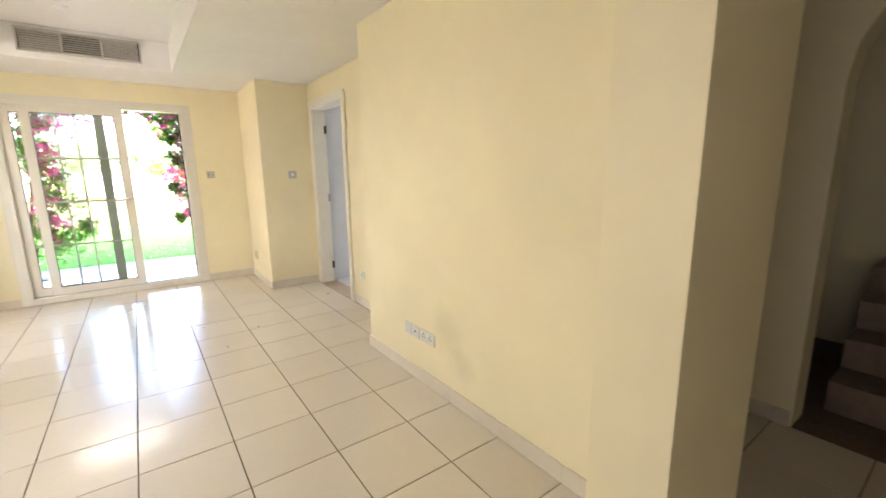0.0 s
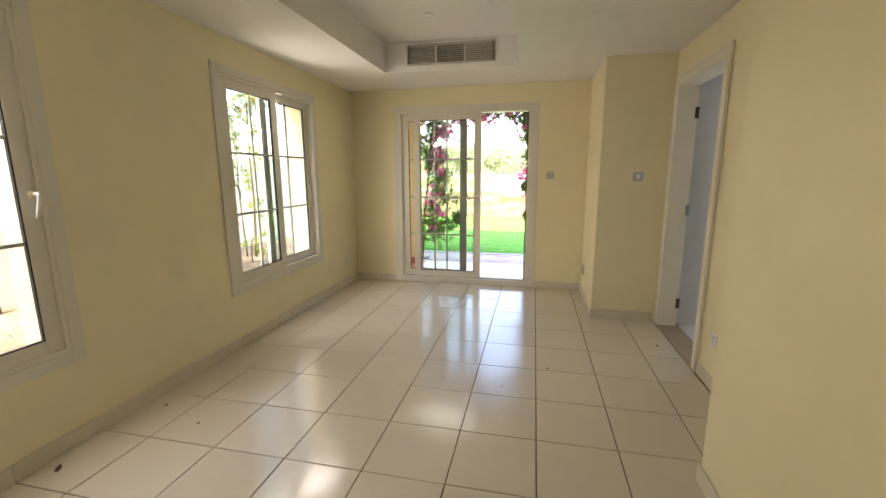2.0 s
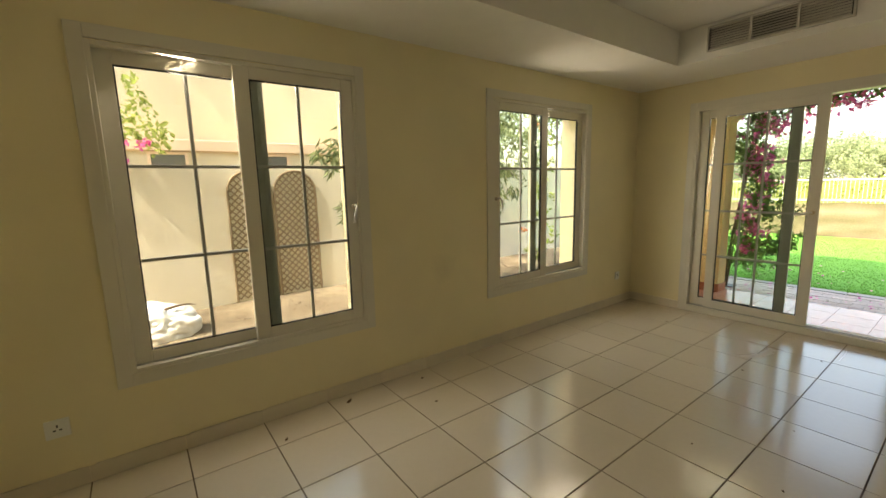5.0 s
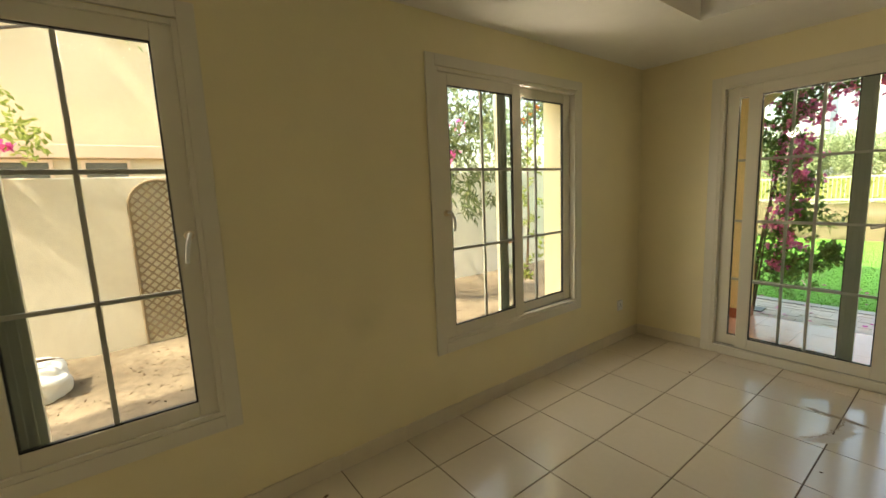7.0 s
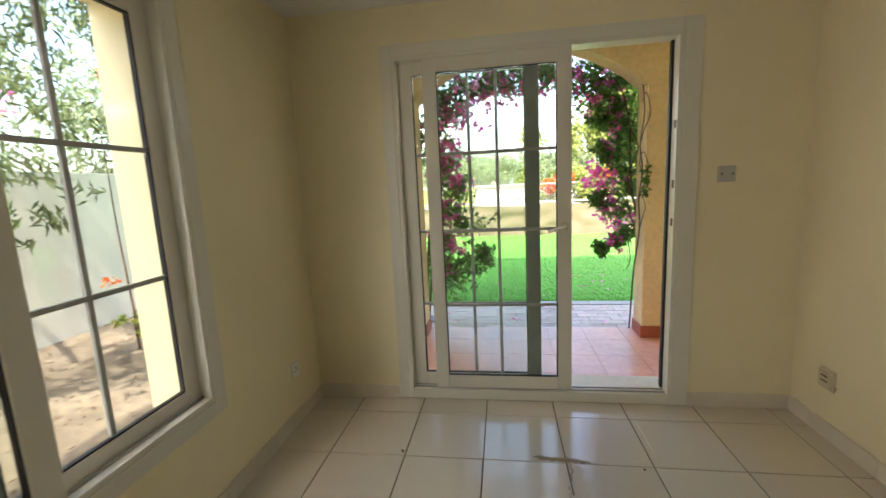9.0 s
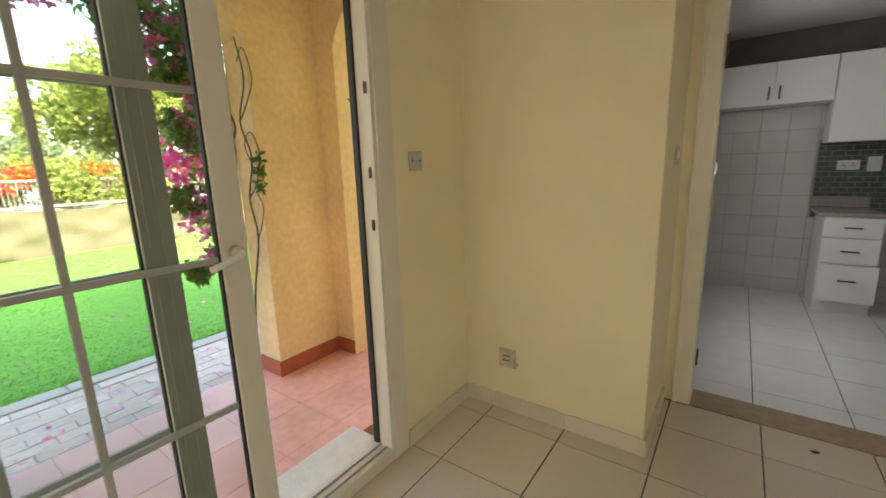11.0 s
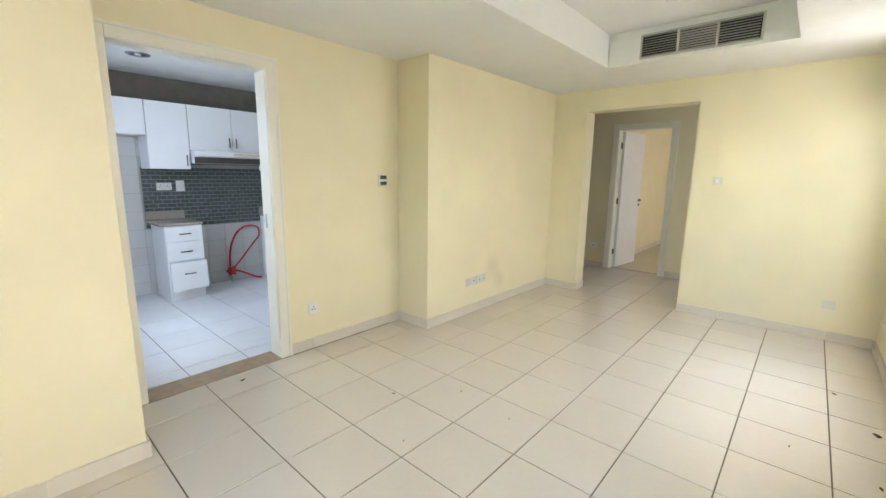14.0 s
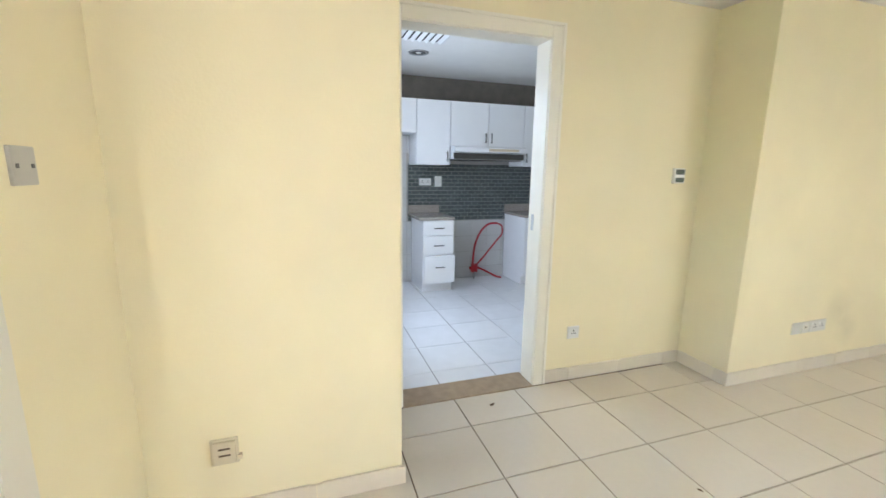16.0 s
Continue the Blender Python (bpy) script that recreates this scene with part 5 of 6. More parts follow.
tagged(pet, "fallen magenta petals on the paving and lawn", "petals", kind="stuff")

# ---- plants ----


def plant(name, base, stems, clumps, leaf_mat, label, category, leaf=0.07, per=90, flowers=(), flower_mat=None, flower_leaf=0.05, stem_r=0.02, seed=1, flat=0.5, bark=None, droop=0.3, thin=0.35, bloom=0.7):
    """Bent stems, and leaves in many small uneven clumps round the given centres (x, y, z, radius)."""
    p = thing(name, base, label, category)
    rng = np.random.default_rng(seed)
    bark = bark or TWIG
    for i, s in enumerate(stems):
        line = spline(s, 5)
        m = len(line) - 1
        r0 = stem_r if i == 0 else stem_r * (0.35 if stem_r > 0.05 else 0.6)
        part(("trunk" if i == 0 else "limb") if stem_r > 0.05 else "stem", tube(bmesh.new(), line, [r0 * (1 - (1 - thin) * k / m) for k in range(m + 1)], 8), bark, p, smooth=True)

    def scatter(cl, count, size=14):
        out = []
        for x, y, z, r in cl:
            subs = rng.normal(0, r * 0.5, (max(3, int(count / size)), 3)) + (x, y, z)
            for c in subs:
                out.append(c + rng.normal(0, r * 0.16 * size / 14, (size, 3)))
        return np.concatenate(out)
    cloud_part("foliage", leaf_cloud(scatter(clumps, per), leaf, 0.004, flat, seed, droop), leaf_mat, p, kind="stuff")
    if flowers:
        cloud_part("blossom", leaf_cloud(scatter(flowers, int(per * bloom), 6), flower_leaf, 0.004, 0.85, seed + 50, 0.0), flower_mat, p, "magenta papery blossom" if flower_mat is BRACT else "orange papery blossom", kind="stuff")
    return p


r = random.Random(8)
# bougainvillea framing the front arch
YV = 7.62
left = [(-1.06 + 0.30 * r.random(), YV + 0.06 * r.random(), z, 0.18) for z in (0.35, 0.55, 0.75, 0.95, 1.1, 1.3, 1.5, 1.7, 1.85, 2.0)] + [(-0.80, YV, 0.55, 0.13), (-0.62, YV + 0.05, 0.64, 0.10)]
over = [(-1.0 + 0.16 * k, YV + 0.05, 2.18 + 0.14 * math.sin(math.pi * k / 11) + 0.06 * r.random(), 0.15) for k in range(12)]
plant("bougainvillea", (-1.18, YV, TZ), [[(-1.22, YV, TZ), (-1.18, YV + 0.03, 0.6), (-1.08, YV, 1.3), (-0.98, YV, 1.9), (-0.6, YV, 2.35)], [(-1.2, YV + 0.03, TZ), (-1.12, YV - 0.02, 0.8), (-1.1, YV + 0.02, 1.6)], [(-1.1, YV, 0.4), (-0.8, YV, 0.58), (-0.5, YV + 0.04, 0.68)]],
      left + over[:6], LEAF, "bougainvillea in magenta bloom climbing the porch pier", "climbing plant", leaf=0.058, per=330, bloom=0.5, flower_leaf=0.042,
      flowers=[(-1.0, YV, 2.0, 0.20), (-0.82, YV + 0.02, 2.15, 0.20), (-0.95, YV, 1.72, 0.14), (-1.0, YV, 1.5, 0.13), (-0.6, YV, 2.2, 0.17), (-0.4, YV, 2.22, 0.16), (-0.9, YV, 1.6, 0.17), (-0.88, YV - 0.04, 1.35, 0.14), (-0.95, YV - 0.05, 1.15, 0.14), (-0.92, YV - 0.05, 0.75, 0.13), (-0.75, YV, 2.0, 0.17), (-1.05, YV, 0.9, 0.10), (-1.0, YV, 0.5, 0.07)], flower_mat=BRACT, seed=3)
right = [(0.64 + 0.15 * r.random(), YV + 0.08 * r.random(), z, 0.16) for z in (0.9, 1.1, 1.3, 1.5, 1.65, 1.8, 1.95, 2.1)] + [(0.55, YV, 1.55, 0.1), (0.50, YV, 1.9, 0.12), (0.45, YV + 0.03, 2.1, 0.14), (0.66, YV, 0.78, 0.07), (0.52, YV, 0.70, 0.05), (0.48, YV, 1.15, 0.07)]
plant("bougainvillea", (0.95, 7.58, TZ), [[(0.95, 7.58, TZ), (0.93, 7.57, 0.6), (0.82, 7.56, 1.0), (0.74, 7.50, 1.4), (0.72, 7.48, 1.8), (0.62, 7.55, 2.2), (0.3, YV, 2.42)], [(0.88, 7.57, 0.8), (0.74, 7.47, 1.0), (0.70, 7.44, 1.25), (0.765, 7.41, 1.45), (0.71, 7.46, 1.7), (0.76, 7.40, 1.9)], [(0.82, 7.56, 1.05), (0.71, 7.45, 1.35), (0.77, 7.39, 1.6), (0.70, 7.46, 1.85), (0.76, 7.41, 2.1), (0.74, 7.44, 2.3)], [(0.84, 7.56, 0.95), (0.72, 7.46, 0.85), (0.74, 7.44, 0.62), (0.715, 7.47, 0.5)]],
      right + over[6:], LEAF, "bougainvillea in magenta bloom hanging over the arch", "climbing plant", leaf=0.058, per=280, bloom=0.34, flower_leaf=0.042,
      flowers=[(0.52, YV, 1.42, 0.14), (0.58, YV, 1.28, 0.14), (0.56, YV, 1.08, 0.13), (0.64, YV, 0.92, 0.13), (0.62, YV, 0.78, 0.10), (0.60, YV, 1.6, 0.12), (0.46, YV, 1.38, 0.10), (0.4, YV, 2.2, 0.19), (0.22, YV - 0.03, 2.22, 0.19), (0.05, YV - 0.02, 2.2, 0.17), (-0.12, YV, 2.22, 0.17), (-0.28, YV, 2.2, 0.16), (0.52, YV, 2.05, 0.14), (0.62, YV, 1.9, 0.10)], flower_mat=BRACT, seed=4, stem_r=0.012)

plant("bougainvillea", (2.35, 7.75, TZ), [[(2.35, 7.75, TZ), (2.3, 7.72, 0.8), (2.2, 7.7, 1.6), (2.05, 7.6, 2.4)], [(2.4, 7.8, TZ), (2.45, 7.85, 1.2), (2.3, 7.8, 2.3)]],
      [(2.05 + 0.5 * r.random(), 7.45 + 0.5 * r.random(), z, 0.18) for z in (0.75, 0.95, 1.15, 1.35, 1.55, 1.75, 1.95, 2.15, 2.35)], LEAF, "bougainvillea in magenta bloom beside the side arch", "climbing plant", leaf=0.06, per=170,
      flowers=[(2.05 + 0.45 * r.random(), 7.4 + 0.45 * r.random(), z, 0.14) for z in (0.55, 0.8, 1.0, 1.2, 1.4, 1.6, 1.8, 2.0, 2.2)], flower_mat=BRACT, seed=14, stem_r=0.012)

plant("vine_shoot", (1.9, 7.55, TZ), [[(1.9, 7.55, TZ), (1.8, 7.45, 0.9), (1.6, 7.2, 1.5), (1.45, 6.98, 1.72), (1.36, 6.90, 1.74)]],
      [(1.36, 6.90, 1.735, 0.05), (1.38, 6.92, 1.70, 0.05), (1.47, 7.02, 1.66, 0.07), (1.62, 7.2, 1.5, 0.1)], LEAF, "leafy bougainvillea shoot reaching through the side arch", "climbing plant", leaf=0.045, per=42, stem_r=0.006, seed=31,
      flowers=[(1.55, 7.15, 1.45, 0.06)], flower_mat=BRACT)
vine = [[(0.74, 7.43, TZ), (0.745, 7.36, 0.5), (0.752, 7.25, 0.9), (0.757, 7.30, 1.15), (0.755, 7.22, 1.4), (0.76, 7.31, 1.62), (0.757, 7.21, 1.85), (0.76, 7.27, 2.1)],
        [(0.757, 7.30, 1.15), (0.75, 7.19, 1.25), (0.79, 7.188, 1.42), (0.755, 7.20, 1.55), (0.748, 7.27, 1.48), (0.752, 7.22, 1.36)],
        [(0.76, 7.31, 1.62), (0.75, 7.19, 1.72), (0.795, 7.188, 1.86), (0.76, 7.192, 2.02), (0.748, 7.25, 1.95)],
        [(0.752, 7.25, 0.9), (0.75, 7.192, 0.98), (0.775, 7.188, 1.10), (0.75, 7.21, 1.2)]]
plant("dry_vine", (0.74, 7.43, TZ), vine, [(0.765, 7.18, 1.30, 0.035), (0.78, 7.175, 1.22, 0.03), (0.76, 7.18, 1.40, 0.025)], LEAF, "dry brown vine curling over the porch pier edge", "climbing plant", leaf=0.04, per=28, stem_r=0.007, seed=33, thin=0.6)

# ---- side yard ----
yard_wall = structure("boundary_wall", B(-5.26, -5.06, -6.0, 14.6, -0.15, 1.68, bevel=0.012), WALLPALE, "pale rendered boundary wall of the side yard", "garden wall")


def trellis(y0, y1, label):
    """A round-topped lattice panel leaning on the boundary wall."""
    x = -5.045
    c, rad = (y0 + y1) / 2, (y1 - y0) / 2
    top = 1.655
    t = thing("trellis", (x, c, -0.09), label, "trellis", "round-topped trellis panels")
    spring = top - rad
    line = [(x, y0 + 0.012, -0.09), (x, y0 + 0.012, spring * 0.5)] + [(x, c - (rad - 0.012) * math.cos(k * math.pi / 12), spring + (rad - 0.012) * math.sin(k * math.pi / 12)) for k in range(13)] + [(x, y1 - 0.012, spring * 0.5), (x, y1 - 0.012, -0.09)]
    part("frame", tube(bmesh.new(), line, 0.016, 6), LATTICE, t)

    def inside(y, z):
        return y0 < y < y1 and -0.05 < z and (z < spring or (y - c) ** 2 + (z - spring) ** 2 < (rad - 0.01) ** 2)
    step = 0.09
    for s, dx in ((1, 0.006), (-1, 0.012)):
        k = -40
        while k < 60:
            b = k * step
            pts = [(y0 + u * 0.005, s * (u * 0.005) + b - (0 if s > 0 else 0)) for u in range(int((y1 - y0) / 0.005) + 1)]
            ok = [p for p in pts if inside(*p)]
            k += 1
            if len(ok) < 6:
                continue
            (ya, za), (yb, zb) = ok[0], ok[-1]
            bm = bmesh.new()
            L = math.hypot(yb - ya, zb - za)
            m = Matrix.Translation((x + dx, (ya + yb) / 2, (za + zb) / 2)) @ Matrix.Rotation(math.atan2(zb - za, yb - ya), 4, "X")
            box(bm, -0.003, 0.003, -L / 2, L / 2, -0.0085, 0.0085, m=m)
            part("slat", bm, LATTICE, t)
    return t


trellis(2.27, 2.83, "weathered brown lattice trellis against the boundary wall")
trellis(2.845, 3.44, "weathered brown lattice trellis against the boundary wall")

# white plastic sack on the soil
bm = bmesh.new()
bmesh.ops.create_icosphere(bm, subdivisions=5, radius=1.0)
for v in bm.verts:
    p = v.co.copy()
    k = 1 + 0.24 * noise.noise(p * 1.3) + 0.07 * noise.noise(p * 3.2) + 0.02 * noise.noise(p * 8)
    crease = abs(noise.noise(p * 3.0 + Vector((3, 1, 7))))
    k -= 0.10 * (1 - crease) ** 6
    v.co = Vector((p.x * 0.33 * k, p.y * 0.36 * k, max(p.z * 0.25 * k, -0.12)))
    v.co += Vector((-4.15, 1.35, 0.03))
solid("plastic_sack", bm, BAG, "crumpled white plastic sack lying on the soil", "plastic sack", smooth=True)
bm = bmesh.new()
tube(bm, spline([(-4.0, 1.35, 0.20), (-4.02, 1.48, 0.235), (-4.05, 1.62, 0.24), (-4.1, 1.72, 0.21)]), [0.012 * q for q in (0.4, .7, 1, 1.1, 1.2, 1.2, 1.2, 1.2, 1.1, 1.1, 1, .9, .8, .7, .6, .5, .4, .3, .3)], 6)
solid("dead_branch", bm, TWIG, "dry brown branch lying on the sack", "branch", smooth=True)

# trees of the yard and the plot beyond
plant("tree", (-6.1, 5.1, -0.15), [[(-6.1, 5.1, -0.15), (-6.05, 5.2, 1.3), (-5.9, 5.5, 2.4), (-5.75, 5.95, 3.5), (-5.5, 6.5, 4.8)], [(-5.9, 5.5, 2.4), (-5.0, 5.6, 2.9), (-4.2, 5.5, 2.6), (-3.7, 5.2, 2.0)], [(-5.85, 5.6, 2.7), (-4.9, 4.9, 3.0), (-4.0, 4.7, 2.5)]],
      [(-4.1 + 0.7 * r.random(), 4.6 + 1.6 * r.random(), 1.35 + 1.1 * r.random(), 0.30) for _ in range(13)] + [(-5.6 + 2.2 * r.random(), 4.6 + 3.2 * r.random(), 2.5 + 2.2 * r.random(), 0.42) for _ in range(44)] + [(-6.8 + 2.4 * r.random(), 6.2 + 3.4 * r.random(), 1.9 + 2.4 * r.random(), 0.45) for _ in range(16)] + [(-3.75, 5.15, 1.15, 0.18), (-3.7, 4.9, 1.3, 0.2)],
      LEAFGREY, "leaning tree with drooping narrow leaves over the side yard", "tree", leaf=0.13, per=110, stem_r=0.16, seed=6, flat=0.22, bark=BARK, droop=1.2,
      flowers=[(-4.0, 5.6, 1.75, 0.08), (-4.2, 5.9, 1.9, 0.07)], flower_mat=BRACT)
plant("tree", (-4.85, 4.05, -0.15), [[(-4.85, 4.05, -0.15), (-4.8, 3.95, 1.0), (-4.5, 3.7, 1.7), (-3.9, 3.35, 2.0)], [(-4.6, 3.8, 1.6), (-4.3, 3.6, 1.3), (-3.9, 3.5, 1.1)]],
      [(-3.9, 3.3, 1.9, 0.22), (-4.0, 3.5, 1.7, 0.2), (-3.8, 3.2, 1.75, 0.16), (-4.3, 3.75, 2.2, 0.3), (-3.95, 3.45, 1.15, 0.10), (-4.6, 4.0, 2.5, 0.35)], LEAFGREY, "young tree with long narrow grey-green leaves", "tree", leaf=0.15, per=60, stem_r=0.03, seed=7, flat=0.2, bark=TWIG, droop=0.6)
plant("climbing_shrub", (-4.25, 7.4, -0.12), [[(-4.25, 7.4, -0.12), (-4.2, 7.4, 0.9), (-4.25, 7.45, 1.8), (-4.1, 7.3, 2.7)], [(-4.35, 7.3, -0.12), (-4.4, 7.3, 1.0), (-4.3, 7.2, 2.0)], [(-3.95, 6.9, -0.1), (-3.9, 6.85, 0.25), (-3.8, 6.8, 0.35)]],
      [(-4.25 + 0.3 * r.random(), 7.35, z, 0.16) for z in (0.35, 0.6, 0.9, 1.2, 1.5, 1.8, 2.1)] + [(-4.2 + 0.7 * r.random(), 7.3 + 0.5 * r.random(), 2.3 + 0.9 * r.random(), 0.3) for _ in range(9)] + [(-3.85, 6.8, 0.25, 0.10), (-3.75, 6.75, 0.12, 0.08)], LEAFPALE, "tall thin shrub with yellow-green leaves beside the wall", "shrub", leaf=0.075, per=36, stem_r=0.022, seed=9, flat=0.5,
      flowers=[(-4.2, 7.4, 2.6, 0.2), (-4.45, 7.2, 0.5, 0.1)], flower_mat=ORANGE)
plant("bougainvillea", (-5.7, 1.1, -0.15), [[(-5.7, 1.1, -0.15), (-5.6, 1.1, 1.4), (-5.2, 1.2, 2.1), (-4.8, 1.3, 2.3)]],
      [(-5.3 + 0.5 * r.random(), 0.6 + 1.1 * r.random(), 1.8 + 0.9 * r.random(), 0.24) for _ in range(11)], LEAFPALE, "bougainvillea hanging over the boundary wall", "climbing plant", leaf=0.08, per=70, stem_r=0.02, seed=10, flat=0.5,
      flowers=[(-5.0, 1.2, 1.85, 0.10), (-5.0, 1.5, 1.95, 0.08), (-5.1, 0.9, 2.0, 0.10)], flower_mat=BRACT)
plant("tree", (-7.6, 5.9, -0.15), [[(-7.6, 5.9, -0.15), (-7.5, 5.6, 2.0), (-7.3, 4.6, 4.0), (-7.2, 3.2, 6.0)]],
      [(-7.8 + 2.0 * r.random(), 0.6 + 4.6 * r.random(), 4.2 + 2.6 * r.random(), 0.55) for _ in range(30)], LEAFPALE, "tall pale-leaved tree behind the boundary wall", "tree", leaf=0.12, per=120, stem_r=0.12, seed=12, flat=0.4, bark=BARK, droop=0.5)

# crown set close to the wall above the sightline, added for its dappled shadow
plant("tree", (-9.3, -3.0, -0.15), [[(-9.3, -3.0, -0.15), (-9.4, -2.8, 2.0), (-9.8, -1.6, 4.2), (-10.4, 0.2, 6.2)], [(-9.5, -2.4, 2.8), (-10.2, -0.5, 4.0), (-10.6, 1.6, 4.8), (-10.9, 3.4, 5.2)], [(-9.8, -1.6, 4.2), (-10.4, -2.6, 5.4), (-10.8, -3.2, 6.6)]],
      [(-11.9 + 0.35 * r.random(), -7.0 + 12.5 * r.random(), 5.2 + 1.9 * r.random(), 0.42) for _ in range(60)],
      LEAFHAZE, "pale tree added, crown above the view, to dapple the neighbour's upper wall", "tree", leaf=0.15, per=110, stem_r=0.13, seed=16, flat=0.4, bark=BARK, droop=0.6)

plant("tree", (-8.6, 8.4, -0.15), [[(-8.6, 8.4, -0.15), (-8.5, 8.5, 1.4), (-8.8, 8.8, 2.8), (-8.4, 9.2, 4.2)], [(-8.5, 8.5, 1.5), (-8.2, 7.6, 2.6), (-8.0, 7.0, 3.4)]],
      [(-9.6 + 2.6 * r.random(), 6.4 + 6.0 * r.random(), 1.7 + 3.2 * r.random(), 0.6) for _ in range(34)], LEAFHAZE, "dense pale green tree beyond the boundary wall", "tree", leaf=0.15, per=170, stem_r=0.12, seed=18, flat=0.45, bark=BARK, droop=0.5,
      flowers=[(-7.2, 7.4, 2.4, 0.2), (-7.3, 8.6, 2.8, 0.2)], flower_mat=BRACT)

# neighbour's house
nh = thing("neighbour_house", (-12.0, 3.0, -0.15), "cream two-storey neighbouring house with a salmon parapet", "house")
part("wall", B(-18.0, -12.0, -9.0, 8.6, -0.15, 7.0), NEIGHBOUR, nh)
part("roof", B(-18.3, -11.8, -9.3, 8.9, 7.0, 7.2), NBAND, nh)
part("lower_wall", B(-12.0, -10.4, -8.0, 8.2, -0.15, 2.31), NEIGHBOUR, nh)
part("parapet", B(-12.0, -10.3, -8.1, 8.3, 2.31, 2.57, bevel=0.02), NBAND, nh, "salmon rendered parapet")
for y0, y1 in ((-5.2, -3.4), (0.45, 1.25), (1.65, 2.42), (3.92, 4.7), (6.2, 7.4)):
    wdw = part("window", ring("x", y0, y1, 1.55, 2.29, 0.06, -10.44, -10.36), NBAND, nh)
    part("pane", B(-10.42, -10.39, y0 + 0.06, y1 - 0.06, 1.61, 2.23), NGLASS, wdw)

# ---- beyond the lawn ----
fence = thing("cloth_fence", (0, 14.7, -0.1), "low garden fence hung with beige shade cloth", "fence")
bm = bmesh.new()
nx, nz = 160, 8
vs = [[bm.verts.new((-5.0 + 19.0 * i / nx, 14.7 + 0.10 * noise.noise((i * 0.25, k * 0.5, 1)) + 0.03 * noise.noise((i * 0.9, k * 0.9, 4)), -0.1 + (0.88 + 0.03 * noise.noise((i * 0.2, 0, 9)) - 0.05 * abs(math.sin(i * math.pi / 16))) * k / nz)) for k in range(nz + 1)] for i in range(nx + 1)]
for i in range(nx):
    for k in range(nz):
        bm.faces.new((vs[i][k], vs[i + 1][k], vs[i + 1][k + 1], vs[i][k + 1]))
cloth = part("shade_cloth", bm, SHADE, fence, "sagging beige shade cloth", smooth=True)
for i in range(11):
    part("post", rod(bmesh.new(), (-5.0 + 1.9 * i, 14.78, -0.15), (-5.0 + 1.9 * i, 14.78, 0.84), 0.03, 0.03, 8), RAIL, fence)
part("top_rail", B(-5.0, 14.0, 14.76, 14.80, 0.80, 0.84, bevel=0.005), RAIL, fence)
road = structure("road", B(-120, 120, 17.5, 24.0, -0.2, -0.135), CONCRETE, "pale road beyond the gardens", "road")
structure("court_paving", B(-60, 70, 26.2, 95, -0.2, -0.13), CONCRETE, "pale paved court beyond the railing", "pavement")
rail = thing("railing", (0, 26.0, -0.1), "white painted metal railing across the road", "railing")
part("top_rail", B(-30, 45, 25.97, 26.03, 1.20, 1.26), RAIL, rail)
part("bottom_rail", B(-30, 45, 25.98, 26.02, 0.12, 0.16), RAIL, rail)
for i in range(240):
    part("baluster", B(-14 + 0.135 * i - 0.008, -14 + 0.135 * i + 0.008, 25.99, 26.01, 0.16, 1.20), RAIL, rail)
structure("plinth_wall", B(-30, 45, 25.85, 26.15, -0.15, 0.1), KERB, "low pale plinth under the railing", "wall")


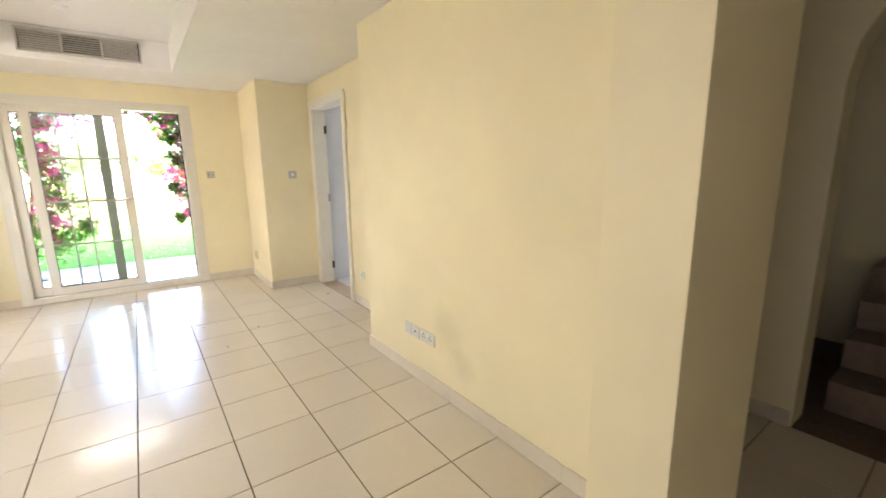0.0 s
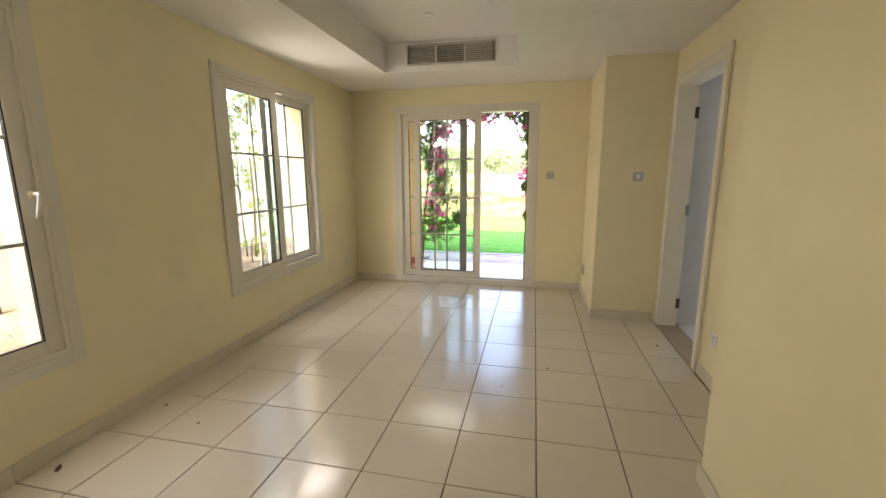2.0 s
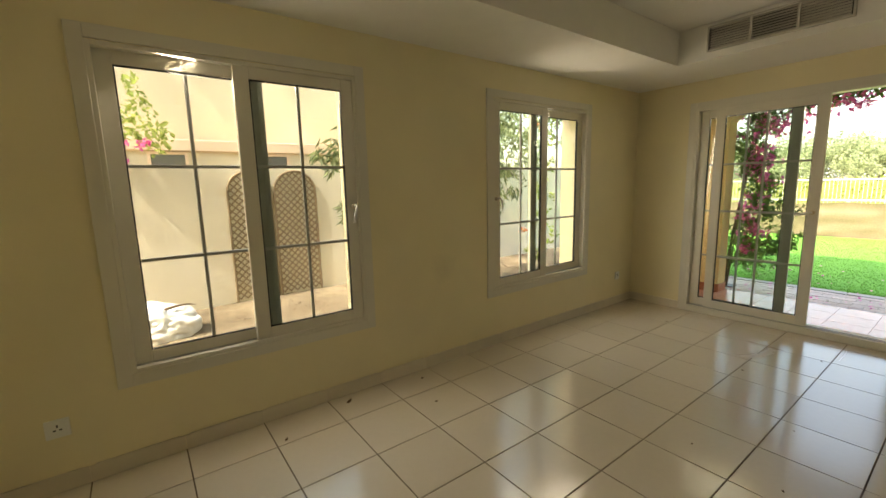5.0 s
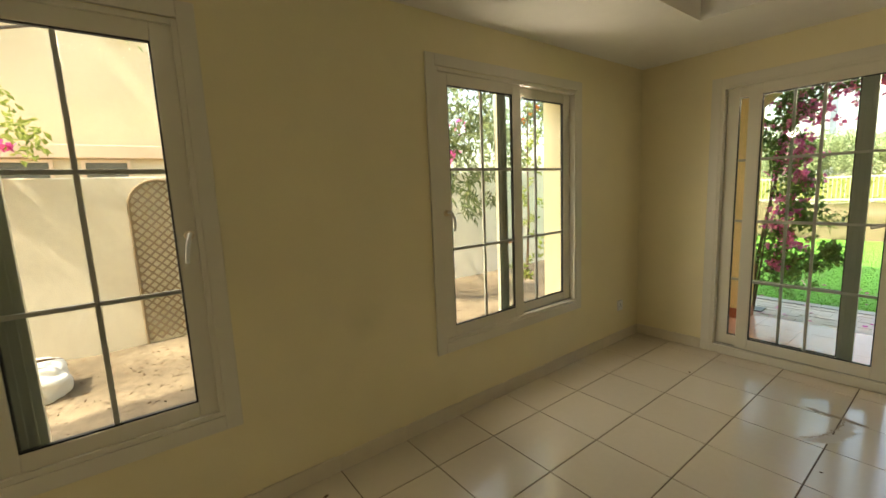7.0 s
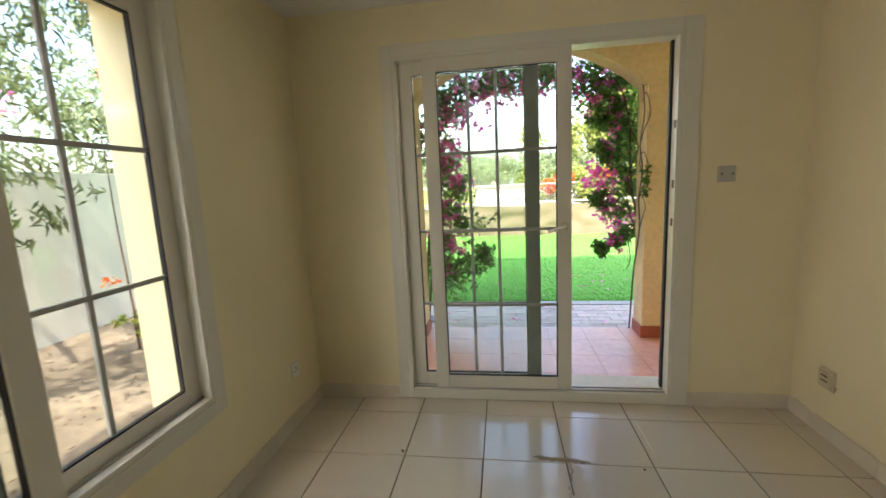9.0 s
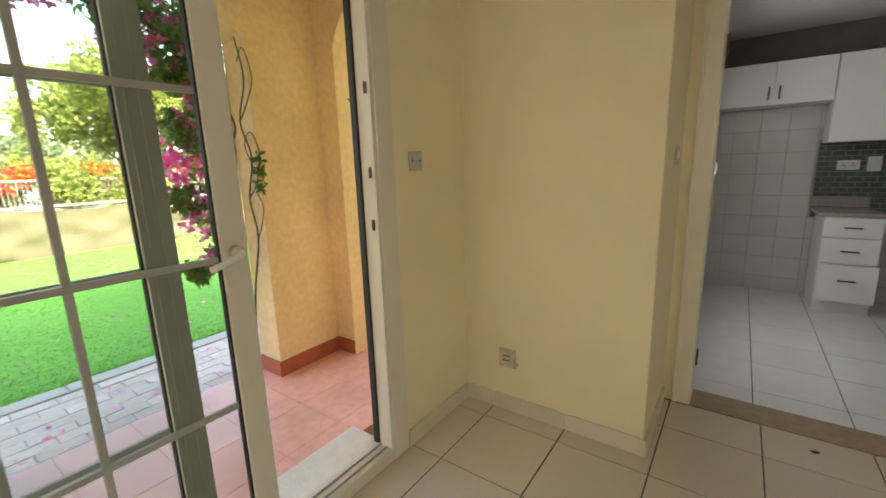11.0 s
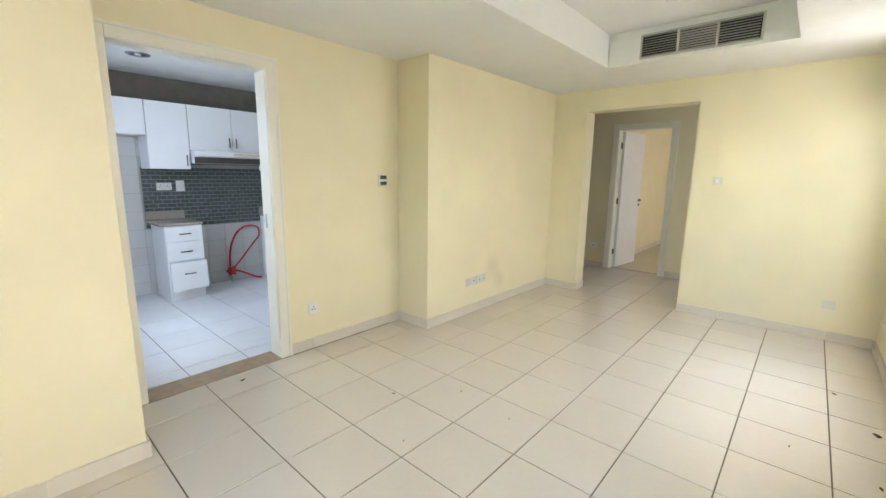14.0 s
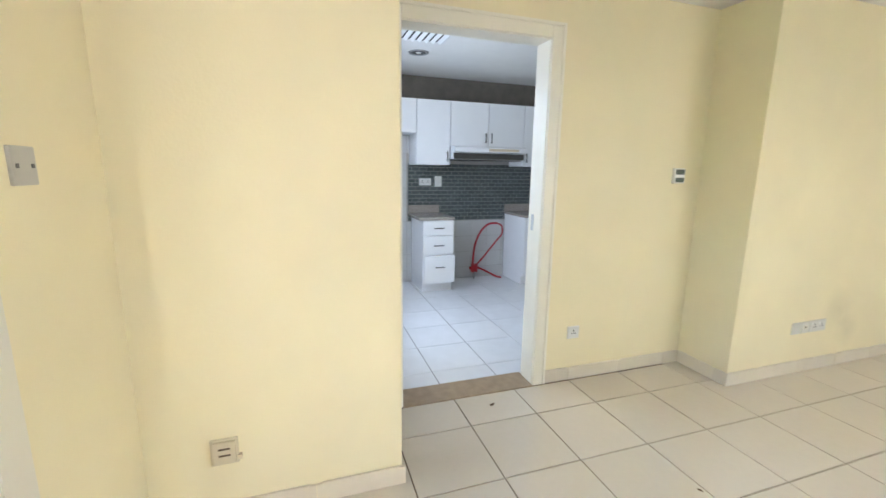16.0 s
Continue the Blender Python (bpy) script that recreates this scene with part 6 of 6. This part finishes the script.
def far_tree(x, y, h, w, mat, seed, label, flowers=None, trunk=True):
    rr = random.Random(seed)
    cl = [(x + rr.gauss(0, w * 0.42), y + rr.gauss(0, w * 0.35), h * (0.45 if trunk else 0.15) + h * (0.5 if trunk else 0.7) * rr.random(), w * 0.17) for _ in range(34)]
    stems = [[(x, y, -0.15), (x + 0.2, y, h * 0.3), (x - 0.1 * h * 0.3, y, h * 0.7)], [(x + 0.15, y, h * 0.25), (x + w * 0.2, y, h * 0.45), (x + w * 0.35, y, h * 0.65)], [(x + 0.15, y, h * 0.22), (x - w * 0.2, y, h * 0.42), (x - w * 0.35, y, h * 0.62)]]
    fl = [(x + rr.gauss(0, w * 0.4), y - w * 0.3, h * (0.4 + 0.4 * rr.random()), w * 0.1) for _ in range(8)] if flowers else ()
    return plant("tree" if trunk else "flowering_bush", (x, y, -0.15), stems, cl, mat, label, "tree" if trunk else "bush", leaf=0.26 if trunk else 0.18, per=640, flowers=fl, flower_mat=flowers, flower_leaf=0.22, stem_r=0.16 if trunk else 0.04, seed=seed, flat=0.6, bark=BARK)


far_tree(7.5, 30, 6.5, 5.5, LEAFPALE, 21, "yellow-green garden tree beyond the railing")
far_tree(14.0, 31, 7.0, 6.0, LEAFPALE, 22, "yellow-green garden tree beyond the railing")
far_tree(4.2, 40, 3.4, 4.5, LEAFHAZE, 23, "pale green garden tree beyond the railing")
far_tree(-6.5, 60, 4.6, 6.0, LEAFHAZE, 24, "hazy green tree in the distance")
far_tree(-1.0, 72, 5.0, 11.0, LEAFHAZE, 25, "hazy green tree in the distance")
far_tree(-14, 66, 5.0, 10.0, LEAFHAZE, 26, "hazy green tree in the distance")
far_tree(22, 33, 7.0, 7.0, LEAF, 27, "dark green tree beyond the railing")
far_tree(11, 28, 2.6, 3.6, LEAF, 28, "red and orange flowering bush behind the railing", ORANGE, False)
far_tree(15.5, 28.5, 2.8, 3.6, LEAF, 29, "magenta flowering bush behind the railing", BRACT, False)
far_tree(5.2, 27.5, 1.9, 3.2, LEAFPALE, 30, "low yellow-green bush behind the railing", ORANGE, False)
hedge = thing("hedge", (-13, 27.6, -0.15), "long clipped yellow-green hedge behind the railing", "hedge")
part("core", B(-30, -2.0, 27.15, 28.0, -0.15, 1.1), LEAFPALE, hedge)
rng = np.random.default_rng(40)
pts = np.stack([rng.uniform(-20, -1.9, 9000), rng.uniform(26.95, 28.1, 9000), rng.uniform(0.1, 1.3, 9000)], 1)
cloud_part("foliage", leaf_cloud(pts, 0.14, 0.02, 0.6, 41), LEAFPALE, hedge, kind="stuff")
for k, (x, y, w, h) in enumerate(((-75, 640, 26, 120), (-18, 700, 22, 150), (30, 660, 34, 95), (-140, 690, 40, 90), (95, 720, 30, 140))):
    tw = thing("tower_block", (x, y, -0.15), "distant tower block, haze put into its grey-blue colour", "tower")
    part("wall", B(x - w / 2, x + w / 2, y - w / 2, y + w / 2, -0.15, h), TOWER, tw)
